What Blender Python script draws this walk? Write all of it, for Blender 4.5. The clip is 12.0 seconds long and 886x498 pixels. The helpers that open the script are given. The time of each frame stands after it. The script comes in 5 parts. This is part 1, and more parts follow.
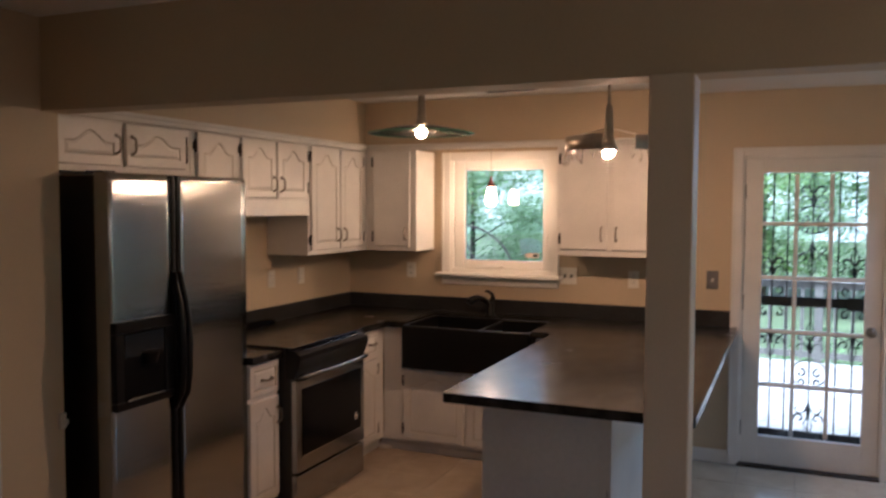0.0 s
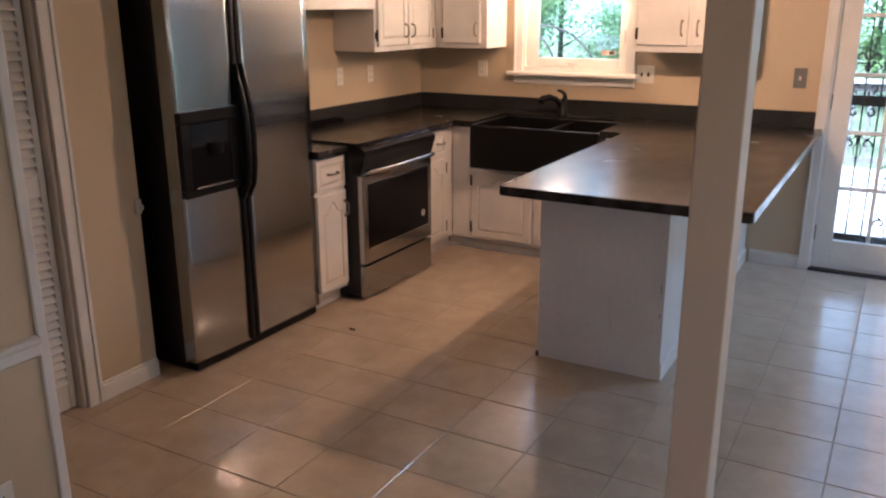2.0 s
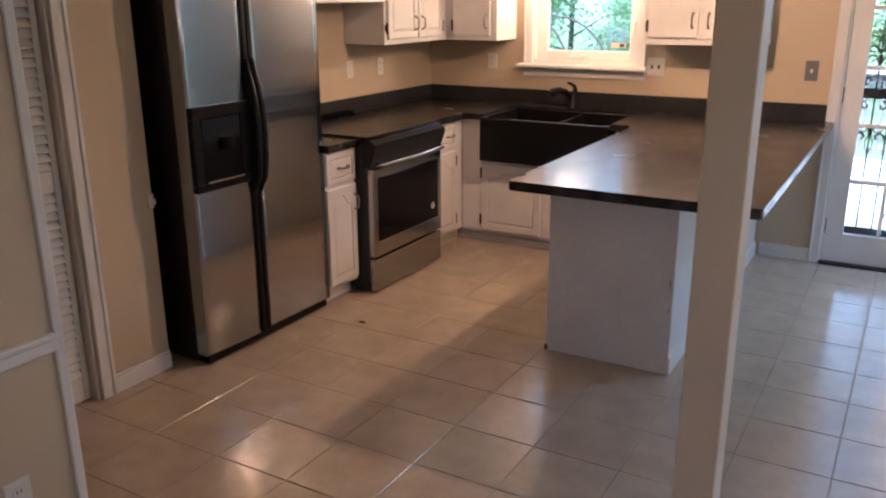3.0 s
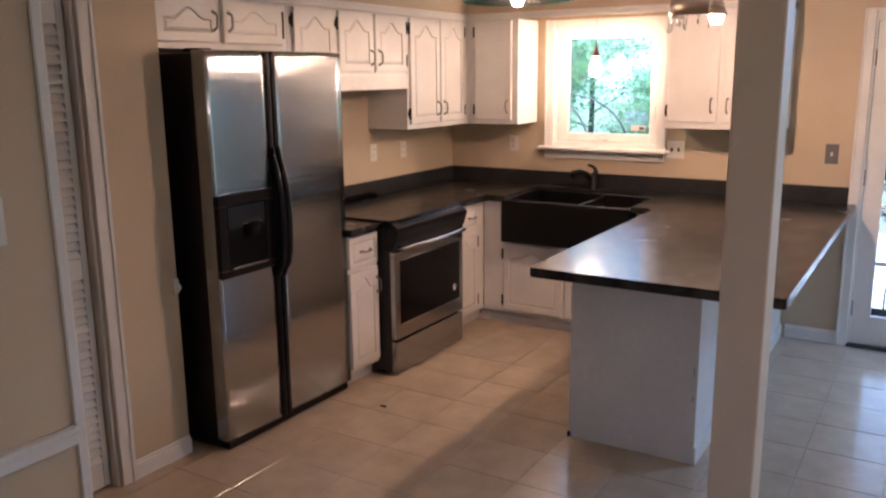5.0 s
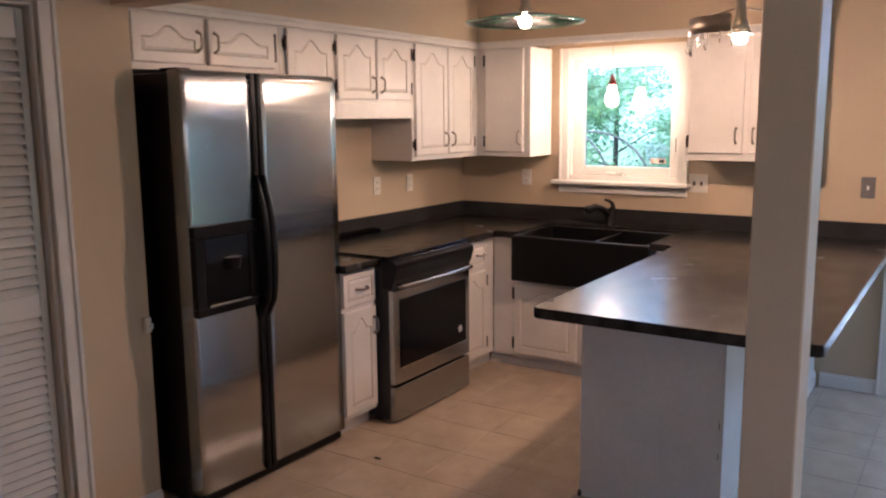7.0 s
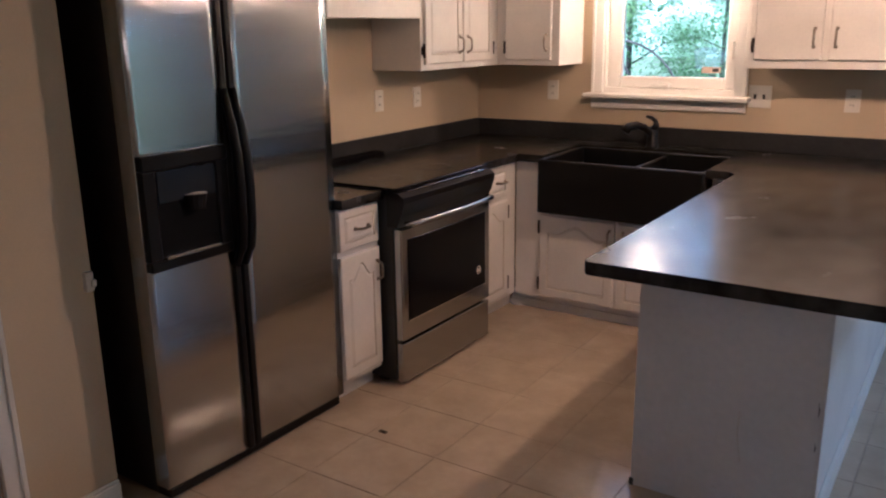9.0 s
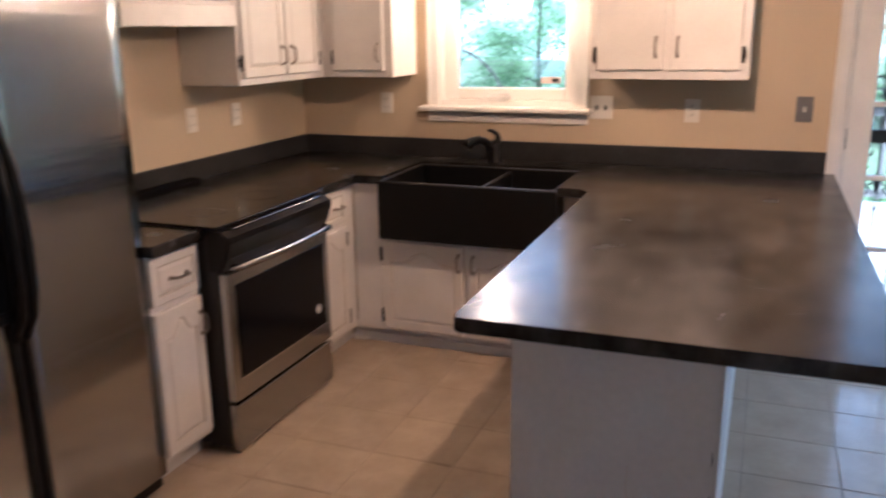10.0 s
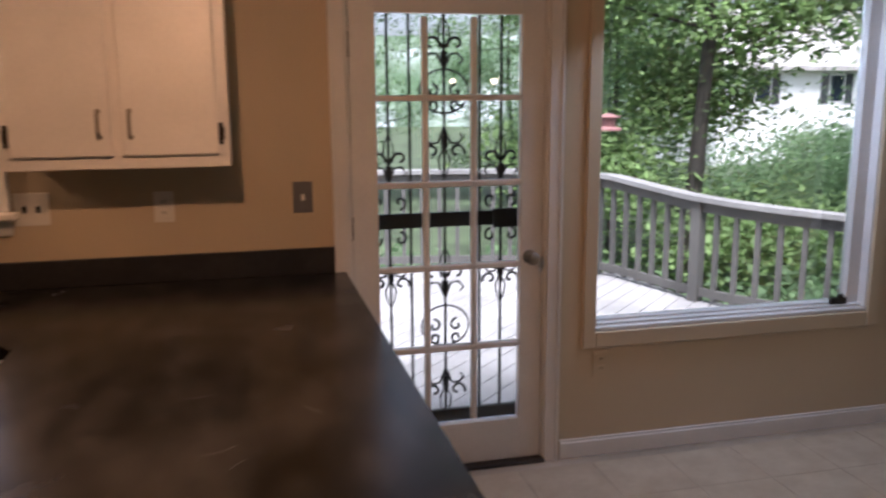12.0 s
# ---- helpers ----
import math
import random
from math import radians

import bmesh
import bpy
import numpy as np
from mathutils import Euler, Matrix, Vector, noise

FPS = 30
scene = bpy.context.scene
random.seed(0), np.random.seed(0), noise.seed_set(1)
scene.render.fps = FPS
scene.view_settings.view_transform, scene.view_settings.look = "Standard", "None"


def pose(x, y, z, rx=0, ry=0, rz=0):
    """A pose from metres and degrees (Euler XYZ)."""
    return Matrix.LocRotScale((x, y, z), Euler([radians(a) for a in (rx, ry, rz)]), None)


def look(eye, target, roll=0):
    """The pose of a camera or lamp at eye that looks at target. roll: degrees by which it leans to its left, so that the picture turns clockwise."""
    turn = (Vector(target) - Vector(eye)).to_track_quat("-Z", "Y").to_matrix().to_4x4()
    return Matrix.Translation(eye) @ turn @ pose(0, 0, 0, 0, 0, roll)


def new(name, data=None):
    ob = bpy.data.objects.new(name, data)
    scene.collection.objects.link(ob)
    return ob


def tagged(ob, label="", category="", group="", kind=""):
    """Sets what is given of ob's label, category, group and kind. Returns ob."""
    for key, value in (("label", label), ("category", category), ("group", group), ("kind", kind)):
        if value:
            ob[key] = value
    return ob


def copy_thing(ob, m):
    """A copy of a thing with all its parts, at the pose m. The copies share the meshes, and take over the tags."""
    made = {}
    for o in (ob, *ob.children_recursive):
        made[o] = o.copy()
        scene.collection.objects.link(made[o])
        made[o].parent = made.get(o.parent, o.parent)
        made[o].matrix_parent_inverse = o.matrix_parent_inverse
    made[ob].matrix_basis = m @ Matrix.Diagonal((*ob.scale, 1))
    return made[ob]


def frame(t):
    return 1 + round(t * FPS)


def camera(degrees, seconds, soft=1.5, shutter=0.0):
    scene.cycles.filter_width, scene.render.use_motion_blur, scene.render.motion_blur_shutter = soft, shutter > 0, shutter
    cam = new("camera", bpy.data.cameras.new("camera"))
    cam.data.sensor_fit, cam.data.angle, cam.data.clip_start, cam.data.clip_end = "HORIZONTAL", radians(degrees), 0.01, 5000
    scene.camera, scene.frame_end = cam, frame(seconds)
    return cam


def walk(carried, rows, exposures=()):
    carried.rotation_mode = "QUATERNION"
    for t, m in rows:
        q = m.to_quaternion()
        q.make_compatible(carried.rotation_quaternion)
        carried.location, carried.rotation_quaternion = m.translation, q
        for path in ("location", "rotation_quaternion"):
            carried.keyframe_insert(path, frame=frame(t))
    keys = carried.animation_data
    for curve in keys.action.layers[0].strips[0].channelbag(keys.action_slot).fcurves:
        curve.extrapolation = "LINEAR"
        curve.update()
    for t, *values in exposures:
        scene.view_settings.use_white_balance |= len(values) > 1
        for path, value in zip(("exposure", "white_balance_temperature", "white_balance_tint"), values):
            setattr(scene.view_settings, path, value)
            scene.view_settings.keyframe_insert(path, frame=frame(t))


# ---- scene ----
cam = camera(56.8, 12.0, soft=2.2, shutter=0.5)
PATH = [
    (0, (3.251, -5.673, 1.715), (2.461, -3.839, 1.605), 0.2),
    (0.5, (3.334, -5.623, 1.673), (2.427, -3.855, 1.446), 0.2),
    (1, (3.349, -5.607, 1.641), (2.417, -3.879, 1.258), 0.0),
    (1.5, (3.359, -5.601, 1.633), (2.42, -3.908, 1.13), -0.2),
    (2, (3.363, -5.608, 1.634), (2.419, -3.936, 1.073), -0.2),
    (2.5, (3.371, -5.618, 1.645), (2.419, -3.96, 1.057), -0.3),
    (4.5, (3.367, -5.618, 1.721), (2.363, -3.964, 1.211), -0.6),
    (5, (3.374, -5.614, 1.73), (2.345, -3.951, 1.312), -0.6),
    (5.5, (3.394, -5.601, 1.72), (2.332, -3.941, 1.378), -0.6),
    (6, (3.419, -5.582, 1.7), (2.339, -3.927, 1.389), -0.8),
    (6.5, (3.358, -5.463, 1.674), (2.268, -3.815, 1.365), -0.7),
    (8.5, (3.059, -4.768, 1.589), (1.985, -3.143, 1.134), -0.9),
    (9, (2.842, -4.684, 1.585), (1.767, -3.08, 1.066), -0.8),
    (9.5, (2.706, -4.539, 1.591), (1.745, -2.87, 1.055), -0.8),
    (10, (2.578, -4.33, 1.611), (1.872, -2.532, 1.094), -0.8),
    (10.5, (2.448, -4.125, 1.615), (2.032, -2.229, 1.133), -0.7),
    (11, (2.393, -3.86, 1.603), (2.349, -1.91, 1.161), -0.5),
    (11.5, (2.441, -3.508, 1.625), (2.704, -1.568, 1.215), -0.4),
    (12, (2.54, -3.222, 1.613), (2.999, -1.311, 1.239), -0.4),
]
EXPOSURES = [(0, 1.75, 5000, 13), (0.5, 2.0, 4950, 13), (1, 2.2, 4850, 14), (1.5, 2.55, 4850, 14), (2.5, 2.8, 4800, 14), (5.5, 2.8, 4600, 15), (8.5, 2.45, 4550, 14), (9.0, 2.4, 4550, 14), (9.5, 2.65, 4600, 14), (10.0, 2.7, 4600, 14), (10.5, 2.0, 4850, 16), (11, 1.5, 5200, 18), (12, 1.15, 5800, 24)]
walk(cam, [(t, look(eye, target, roll)) for t, eye, target, roll in PATH], EXPOSURES)

# ---- world, sun, lamps' strengths ----
SUN_AZ, SUN_EL = 200.0, 62.0          # degrees east of north (+y), and above the horizon
world = bpy.data.worlds.new("sky")
scene.world = world
world.use_nodes = True
wn, wl = world.node_tree.nodes, world.node_tree.links
sky = wn.new("ShaderNodeTexSky")
sky.sky_type, sky.sun_disc = "NISHITA", False
sky.sun_elevation, sky.sun_rotation = radians(SUN_EL), radians(SUN_AZ)
sky.dust_density, sky.air_density = 4.0, 1.0
soft_sky = wn.new("ShaderNodeHueSaturation")
soft_sky.inputs["Saturation"].default_value = 0.5
wl.new(sky.outputs[0], soft_sky.inputs["Color"])
wl.new(soft_sky.outputs[0], wn["Background"].inputs[0])
wn["Background"].inputs[1].default_value = 0.15

sun_data = bpy.data.lights.new("sun", "SUN")
sun_data.energy, sun_data.angle, sun_data.color = 5.0, radians(25), (1.0, 0.96, 0.90)
sun = new("sun", sun_data)
_d = Vector((math.sin(radians(SUN_AZ)) * math.cos(radians(SUN_EL)), math.cos(radians(SUN_AZ)) * math.cos(radians(SUN_EL)), math.sin(radians(SUN_EL))))
sun.matrix_world = look(_d * 40, (0, 0, 0))

BULB_DISC, BULB_HOOKS, BULB_SINK, BULB_ROOM = 60.0, 340.0, 40.0, 20.0
BULB_COLOR = (1.0, 0.54, 0.25)

# added fill lamp, out of view under the picture window's head, boosts the daylight
head_data = bpy.data.lights.new("window_fill_lamp", "AREA")
head_data.shape, head_data.size, head_data.size_y = "RECTANGLE", 0.95, 0.10
head_data.energy, head_data.color = 14.0, (0.66, 0.82, 1.0)
head_light = new("window_fill_lamp", head_data)
head_light.matrix_world = look((4.50, 0.03, 2.085), (5.46, -0.69, 0.0))


# ---- materials ----
def nodes_of(name):
    m = bpy.data.materials.new(name)
    m.use_nodes = True
    nt = m.node_tree
    return m, nt, nt.nodes["Principled BSDF"], nt.nodes["Material Output"]


def noise_node(nt, scale, detail=4.0, stretch=(1, 1, 1), coords="Object"):
    tc, mp, nz = nt.nodes.new("ShaderNodeTexCoord"), nt.nodes.new("ShaderNodeMapping"), nt.nodes.new("ShaderNodeTexNoise")
    mp.inputs["Scale"].default_value = stretch
    nz.inputs["Scale"].default_value, nz.inputs["Detail"].default_value = scale, detail
    if coords == "World":
        tc = nt.nodes.new("ShaderNodeNewGeometry")
        coords = "Position"
    nt.links.new(tc.outputs[coords], mp.inputs[0])
    nt.links.new(mp.outputs[0], nz.inputs[0])
    return nz


def ramp(nt, fac, stops):
    r = nt.nodes.new("ShaderNodeValToRGB")
    while len(r.color_ramp.elements) < len(stops):
        r.color_ramp.elements.new(0.5)
    for e, (p, c) in zip(r.color_ramp.elements, stops):
        e.position, e.color = p, (*c, 1)
    nt.links.new(fac, r.inputs[0])
    return r


def surface(name, color, rough=0.5, metal=0.0, big=1.5, small=60.0, vary=0.12, bump=0.05, stretch=(1, 1, 1), rough_vary=0.04, dark=None, coat=0.0, island=0.0, flat_big=False, spec=0.5, coords="Object", aniso=0.0, cloud=None, wave=0.0):
    """A paint, stone, wood or metal: a broad and a fine noise vary the colour, the fine one gives relief."""
    m, nt, b, out = nodes_of(name)
    n1, n2 = noise_node(nt, big, 5, (1, 1, 1) if flat_big else stretch, coords), noise_node(nt, small, 6, stretch, coords)
    dark = dark or tuple(c * (1 - 2 * vary) for c in color)
    light = tuple(min(1, c * (1 + vary)) for c in color)
    r1 = ramp(nt, n1.outputs[0], [(0.3, dark), (0.7, light)])
    mix = nt.nodes.new("ShaderNodeMix")
    mix.data_type, mix.blend_type = "RGBA", "MULTIPLY"
    mix.inputs[0].default_value = 1.0
    r2 = ramp(nt, n2.outputs[0], [(0.3, (1 - vary,) * 3), (0.7, (1, 1, 1))])
    nt.links.new(r1.outputs[0], mix.inputs[6])
    nt.links.new(r2.outputs[0], mix.inputs[7])
    last = mix.outputs[2]
    if cloud:
        n3, n4 = noise_node(nt, 10.0, 10, (1.0, 0.5, 1.0), coords), noise_node(nt, 3.0, 8, (16.0, 1.3, 1.0), coords)
        for nz, lo, hi, amount in ((n3, 0.45, 0.78, 0.6), (n4, 0.58, 0.74, 0.25)):
            rr = ramp(nt, nz.outputs[0], [(lo, (0, 0, 0)), (hi, (amount,) * 3)])
            mc = nt.nodes.new("ShaderNodeMix")
            mc.data_type = "RGBA"
            nt.links.new(rr.outputs[0], mc.inputs[0])
            nt.links.new(last, mc.inputs[6])
            mc.inputs[7].default_value = (*cloud, 1)
            last = mc.outputs[2]
        sm = nt.nodes.new("ShaderNodeMapRange")
        for slot, val in zip((1, 2, 3, 4), (0.36, 0.68, spec * 0.8, spec * 1.3)):
            sm.inputs[slot].default_value = val
        nt.links.new(n3.outputs[0], sm.inputs[0])
        nt.links.new(sm.outputs[0], b.inputs["Specular IOR Level"])
    if island:
        oi = nt.nodes.new("ShaderNodeObjectInfo")
        r3 = ramp(nt, oi.outputs["Random"], [(0, (1 - island,) * 3), (1, (1, 1, 1))])
        mx = nt.nodes.new("ShaderNodeMix")
        mx.data_type, mx.blend_type = "RGBA", "MULTIPLY"
        mx.inputs[0].default_value = 1.0
        nt.links.new(last, mx.inputs[6])
        nt.links.new(r3.outputs[0], mx.inputs[7])
        last = mx.outputs[2]
    nt.links.new(last, b.inputs["Base Color"])
    b.inputs["Metallic"].default_value = metal
    mr = nt.nodes.new("ShaderNodeMapRange")
    mr.inputs[3].default_value, mr.inputs[4].default_value = max(0.02, rough - rough_vary), min(1, rough + rough_vary)
    nt.links.new(n1.outputs[0], mr.inputs[0])
    nt.links.new(mr.outputs[0], b.inputs["Roughness"])
    b.inputs["Coat Weight"].default_value = coat
    if aniso:
        tg = nt.nodes.new("ShaderNodeTangent")
        tg.direction_type, tg.axis = "RADIAL", "Z"
        b.inputs["Anisotropic"].default_value = aniso
        nt.links.new(tg.outputs[0], b.inputs["Tangent"])
    b.inputs["Specular IOR Level"].default_value = spec
    if bump:
        bp = nt.nodes.new("ShaderNodeBump")
        bp.inputs["Strength"].default_value, bp.inputs["Distance"].default_value = bump, 0.01
        nt.links.new(n2.outputs[0], bp.inputs["Height"])
        if wave:
            nw, bw = noise_node(nt, 1.0, 3, (0.3, 0.7, 8.0), coords), nt.nodes.new("ShaderNodeBump")
            bw.inputs["Strength"].default_value, bw.inputs["Distance"].default_value = wave, 0.01
            nt.links.new(nw.outputs[0], bw.inputs["Height"])
            nt.links.new(bw.outputs[0], bp.inputs["Normal"])
        nt.links.new(bp.outputs[0], b.inputs["Normal"])
    return m


def clear_glass(name, tint=(1, 1, 1), ior=1.45, rough=0.0, milk=0.0):
    m, nt, b, out = nodes_of(name)
    nt.nodes.remove(b)
    tr, gl, mx, fr = (nt.nodes.new("ShaderNode" + k) for k in ("BsdfTransparent", "BsdfGlossy", "MixShader", "Fresnel"))
    tr.inputs[0].default_value = (*tint, 1)
    gl.inputs["Roughness"].default_value = rough
    fr.inputs[0].default_value = ior
    nt.links.new(fr.outputs[0], mx.inputs[0])
    body = tr.outputs[0]
    if milk:
        df, m2 = nt.nodes.new("ShaderNodeBsdfTranslucent"), nt.nodes.new("ShaderNodeMixShader")
        df.inputs[0].default_value = (0.85, 0.92, 0.86, 1)
        m2.inputs[0].default_value = milk
        nt.links.new(tr.outputs[0], m2.inputs[1])
        nt.links.new(df.outputs[0], m2.inputs[2])
        body = m2.outputs[0]
    nt.links.new(body, mx.inputs[1])
    nt.links.new(gl.outputs[0], mx.inputs[2])
    nt.links.new(mx.outputs[0], out.inputs[0])
    return m


def glow(name, color, strength):
    m, nt, b, out = nodes_of(name)
    b.inputs["Emission Color"].default_value = (*color, 1)
    b.inputs["Emission Strength"].default_value = strength
    return m


def leaf_material(name, a, b2):
    m, nt, b, out = nodes_of(name)
    g = nt.nodes.new("ShaderNodeNewGeometry")
    r = ramp(nt, g.outputs["Random Per Island"], [(0, a), (0.6, b2), (1, tuple(min(1, c * 1.5) for c in b2))])
    nt.links.new(r.outputs[0], b.inputs["Base Color"])
    b.inputs["Roughness"].default_value = 0.7
    tl, mx = nt.nodes.new("ShaderNodeBsdfTranslucent"), nt.nodes.new("ShaderNodeMixShader")
    nt.links.new(r.outputs[0], tl.inputs[0])
    mx.inputs[0].default_value = 0.62
    nt.links.new(b.outputs[0], mx.inputs[1])
    nt.links.new(tl.outputs[0], mx.inputs[2])
    nt.links.new(mx.outputs[0], out.inputs[0])
    return m


WALL = surface("beige_wall_paint", (0.575, 0.46, 0.305), 0.6, vary=0.05, big=0.8, small=180, bump=0.06)
CEIL = surface("white_ceiling_paint", (0.78, 0.75, 0.70), 0.8, vary=0.04, big=1.0, small=240, bump=0.12)
TRIM = surface("white_trim_paint", (0.76, 0.73, 0.68), 0.35, vary=0.05, big=3, small=90, bump=0.03)
CAB = surface("white_cabinet_paint", (0.77, 0.735, 0.69), 0.36, vary=0.05, big=3.5, small=70, bump=0.04)
POSTPAINT = surface("cream_post_paint", (0.72, 0.60, 0.45), 0.5, vary=0.05, big=1.2, small=120, bump=0.05)
# Darker tone: crease shade painted into the door grooves, and the panel's scuffs.
GROOVE = surface("groove_shade_and_scuff", (0.65, 0.60, 0.53), 0.6, vary=0.15)
PANEL = surface("scuffed_white_panel", (0.68, 0.66, 0.63), 0.45, vary=0.07, big=2.2, small=40, bump=0.05)
STONE = surface("charcoal_stone_counter", (0.018, 0.0165, 0.0158), 0.24, vary=0.45, big=4.5, small=30, bump=0.03, rough_vary=0.09, spec=0.26, dark=(0.006, 0.0054, 0.005), cloud=(0.068, 0.064, 0.061))
SPLASH = surface("charcoal_stone_upstand", (0.034, 0.033, 0.033), 0.34, vary=0.16, big=5.0, small=40, bump=0.03, spec=0.3)
SCRATCH = surface("pale_stone_scratch", (0.17, 0.165, 0.16), 0.6, vary=0.2, bump=0.0)
STEEL = surface("brushed_stainless", (0.40, 0.40, 0.395), 0.165, 1.0, aniso=0.96, wave=0.20, vary=0.02, big=0.6, small=60, bump=0.012, stretch=(1, 0.08, 14), rough_vary=0.02, flat_big=True)
CHROME = surface("polished_chrome", (0.75, 0.74, 0.72), 0.12, 1.0, vary=0.03, bump=0.0)
NICKEL = surface("tarnished_nickel", (0.40, 0.35, 0.29), 0.32, 1.0, vary=0.15, small=120, bump=0.03)
BRONZE = surface("dark_bronze", (0.06, 0.045, 0.035), 0.45, 0.7, vary=0.2, bump=0.03)
BLACK = surface("black_enamel", (0.008, 0.0075, 0.0075), 0.34, vary=0.15, bump=0.02, spec=0.2)
BLACKTEX = surface("black_textured_side", (0.011, 0.010, 0.0095), 0.5, vary=0.2, small=260, bump=0.15)
BLACKGLASS = surface("black_oven_glass", (0.005, 0.005, 0.006), 0.17, vary=0.1, bump=0.0, rough_vary=0.02, spec=0.13)
SINKBLK = surface("black_composite_sink", (0.006, 0.006, 0.006), 0.42, vary=0.2, small=200, bump=0.05, spec=0.25)
BLUEPANEL = surface("glossy_blue_grey_panel", (0.014, 0.020, 0.030), 0.12, vary=0.05, bump=0.0)
TILE = surface("grey_beige_floor_tile", (0.49, 0.39, 0.28), 0.18, vary=0.06, big=7.0, small=36, bump=0.02, island=0.03, rough_vary=0.03, coords="World")
GROUT = surface("pale_grout", (0.41, 0.325, 0.235), 0.8, vary=0.2, small=120, bump=0.1)
PLASTIC = surface("ivory_plastic", (0.72, 0.68, 0.60), 0.35, vary=0.03, bump=0.0)
PLATE = surface("grey_metal_plate", (0.22, 0.21, 0.21), 0.4, 0.6, vary=0.1, bump=0.01)
SLOT = surface("dark_slot", (0.03, 0.028, 0.025), 0.6, vary=0.1, bump=0.0)
IRON = surface("black_wrought_iron", (0.016, 0.016, 0.017), 0.5, 0.3, vary=0.2, bump=0.05)
DECK = surface("weathered_deck_wood", (0.36, 0.35, 0.34), 0.75, vary=0.14, big=2, small=26, bump=0.2, stretch=(1, 1, 1), island=0.18)
# One weathered wood twice: sunlit cap lighter, shaded upright faces darker, in the colour.
CAPW = surface("sunlit_weathered_wood", (0.24, 0.235, 0.225), 0.75, vary=0.14, big=2, small=30, bump=0.2)
RAILW = surface("shaded_weathered_wood", (0.10, 0.096, 0.088), 0.75, vary=0.15, big=2, small=40, bump=0.2)
BARK = surface("bark", (0.045, 0.038, 0.032), 0.9, vary=0.25, big=4, small=30, bump=0.5, stretch=(1, 1, 0.3))
LEAF = leaf_material("maple_leaves", (0.135, 0.215, 0.085), (0.22, 0.325, 0.125))
LEAF2 = leaf_material("dark_leaves", (0.085, 0.145, 0.07), (0.145, 0.235, 0.11))
GRASS = surface("lawn", (0.075, 0.105, 0.05), 0.9, vary=0.3, big=0.6, small=9, bump=0.4)
SIDING = surface("white_siding", (0.78, 0.78, 0.77), 0.6, vary=0.04, bump=0.02)
ROOF = surface("pale_roof_shingle", (0.42, 0.40, 0.38), 0.9, vary=0.15, small=20, bump=0.2)
SHUTTER = surface("dark_shutter", (0.03, 0.035, 0.04), 0.6, vary=0.1)
RED = surface("red_enamel", (0.33, 0.07, 0.05), 0.4, vary=0.1)
FADED = surface("faded_red_plastic", (0.26, 0.13, 0.12), 0.6, vary=0.1)
PANE = clear_glass("window_glass", (0.96, 0.98, 0.97), 1.5)
DISC = clear_glass("green_tinted_disc_glass", (0.90, 0.97, 0.93), 1.5, milk=0.22)
FOG = clear_glass("fogged_glass", (0.92, 0.96, 1.0), 1.05, milk=0.2)
DISCEDGE = surface("green_glass_edge", (0.22, 0.55, 0.36), 0.15, vary=0.1, bump=0.0)
BULB = glow("lit_disc_pendant_bulb", BULB_COLOR, BULB_DISC)
BULB2 = glow("lit_hook_pendant_bulb", BULB_COLOR, BULB_HOOKS)
BULB3 = glow("lit_sink_bulb", (1.0, 0.60, 0.30), BULB_SINK)
# Backdrop colour with pale haze painted in; it also glows faintly by itself.
HAZE, _nt, _b, _o = nodes_of("painted_haze_glow")
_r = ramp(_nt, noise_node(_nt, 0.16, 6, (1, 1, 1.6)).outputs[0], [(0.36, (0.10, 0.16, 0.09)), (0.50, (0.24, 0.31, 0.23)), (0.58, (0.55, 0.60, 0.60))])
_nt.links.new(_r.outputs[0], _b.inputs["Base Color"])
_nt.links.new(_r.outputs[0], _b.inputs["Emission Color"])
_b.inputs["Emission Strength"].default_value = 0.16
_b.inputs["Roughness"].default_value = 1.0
BULB4 = glow("lit_chandelier_bulb", (1.0, 0.68, 0.43), BULB_ROOM)
# Near-black tone that puts the dispenser recess's shade into the colour.
VOID = surface("recess_shade_black", (0.004, 0.004, 0.0045), 0.5, vary=0.1, bump=0.0, spec=0.08)
DIRT = surface("brown_dirt", (0.05, 0.035, 0.02), 0.9, vary=0.2)


# ---- mesh helpers ----
def thing(name, loc, label, category, group="", kind=""):
    e = new(name)
    e.location = loc
    e.empty_display_size = 0.05
    return tagged(e, label, category, group, kind)


def part(name, bm, material, parent=None, label="", smooth=False):
    """Links a bmesh, given in world metres, as one mesh object under a thing or a part."""
    me = bpy.data.meshes.new(name)
    bmesh.ops.recalc_face_normals(bm, faces=bm.faces)
    bm.to_mesh(me)
    bm.free()
    for mt in (material if isinstance(material, (list, tuple)) else [material]):
        me.materials.append(mt)
    if smooth:
        for p in me.polygons:
            p.use_smooth = True
    ob = new(name, me)
    if parent:
        ob.parent = parent
        if parent.type == "EMPTY":
            ob.matrix_parent_inverse = Matrix.Translation(-Vector(parent.location))
    if label:
        ob["label"] = label
    return ob


def structure(name, bm, material, label, category):
    return tagged(part(name, bm, material), label, category, kind="structure")


def box(bm, x0, x1, y0, y1, z0, z1, bevel=0.0, seg=1):
    m = Matrix.LocRotScale(((x0 + x1) / 2, (y0 + y1) / 2, (z0 + z1) / 2), None, (abs(x1 - x0), abs(y1 - y0), abs(z1 - z0)))
    vs = bmesh.ops.create_cube(bm, size=1, matrix=m)["verts"]
    if bevel:
        es = {e for v in vs for e in v.link_edges}
        bmesh.ops.bevel(bm, geom=list(es), offset=bevel, segments=seg, profile=0.5, affect="EDGES")
    return bm


def boxes(*rows, bevel=0.0):
    bm = bmesh.new()
    for r in rows:
        box(bm, *r, bevel=bevel)
    return bm


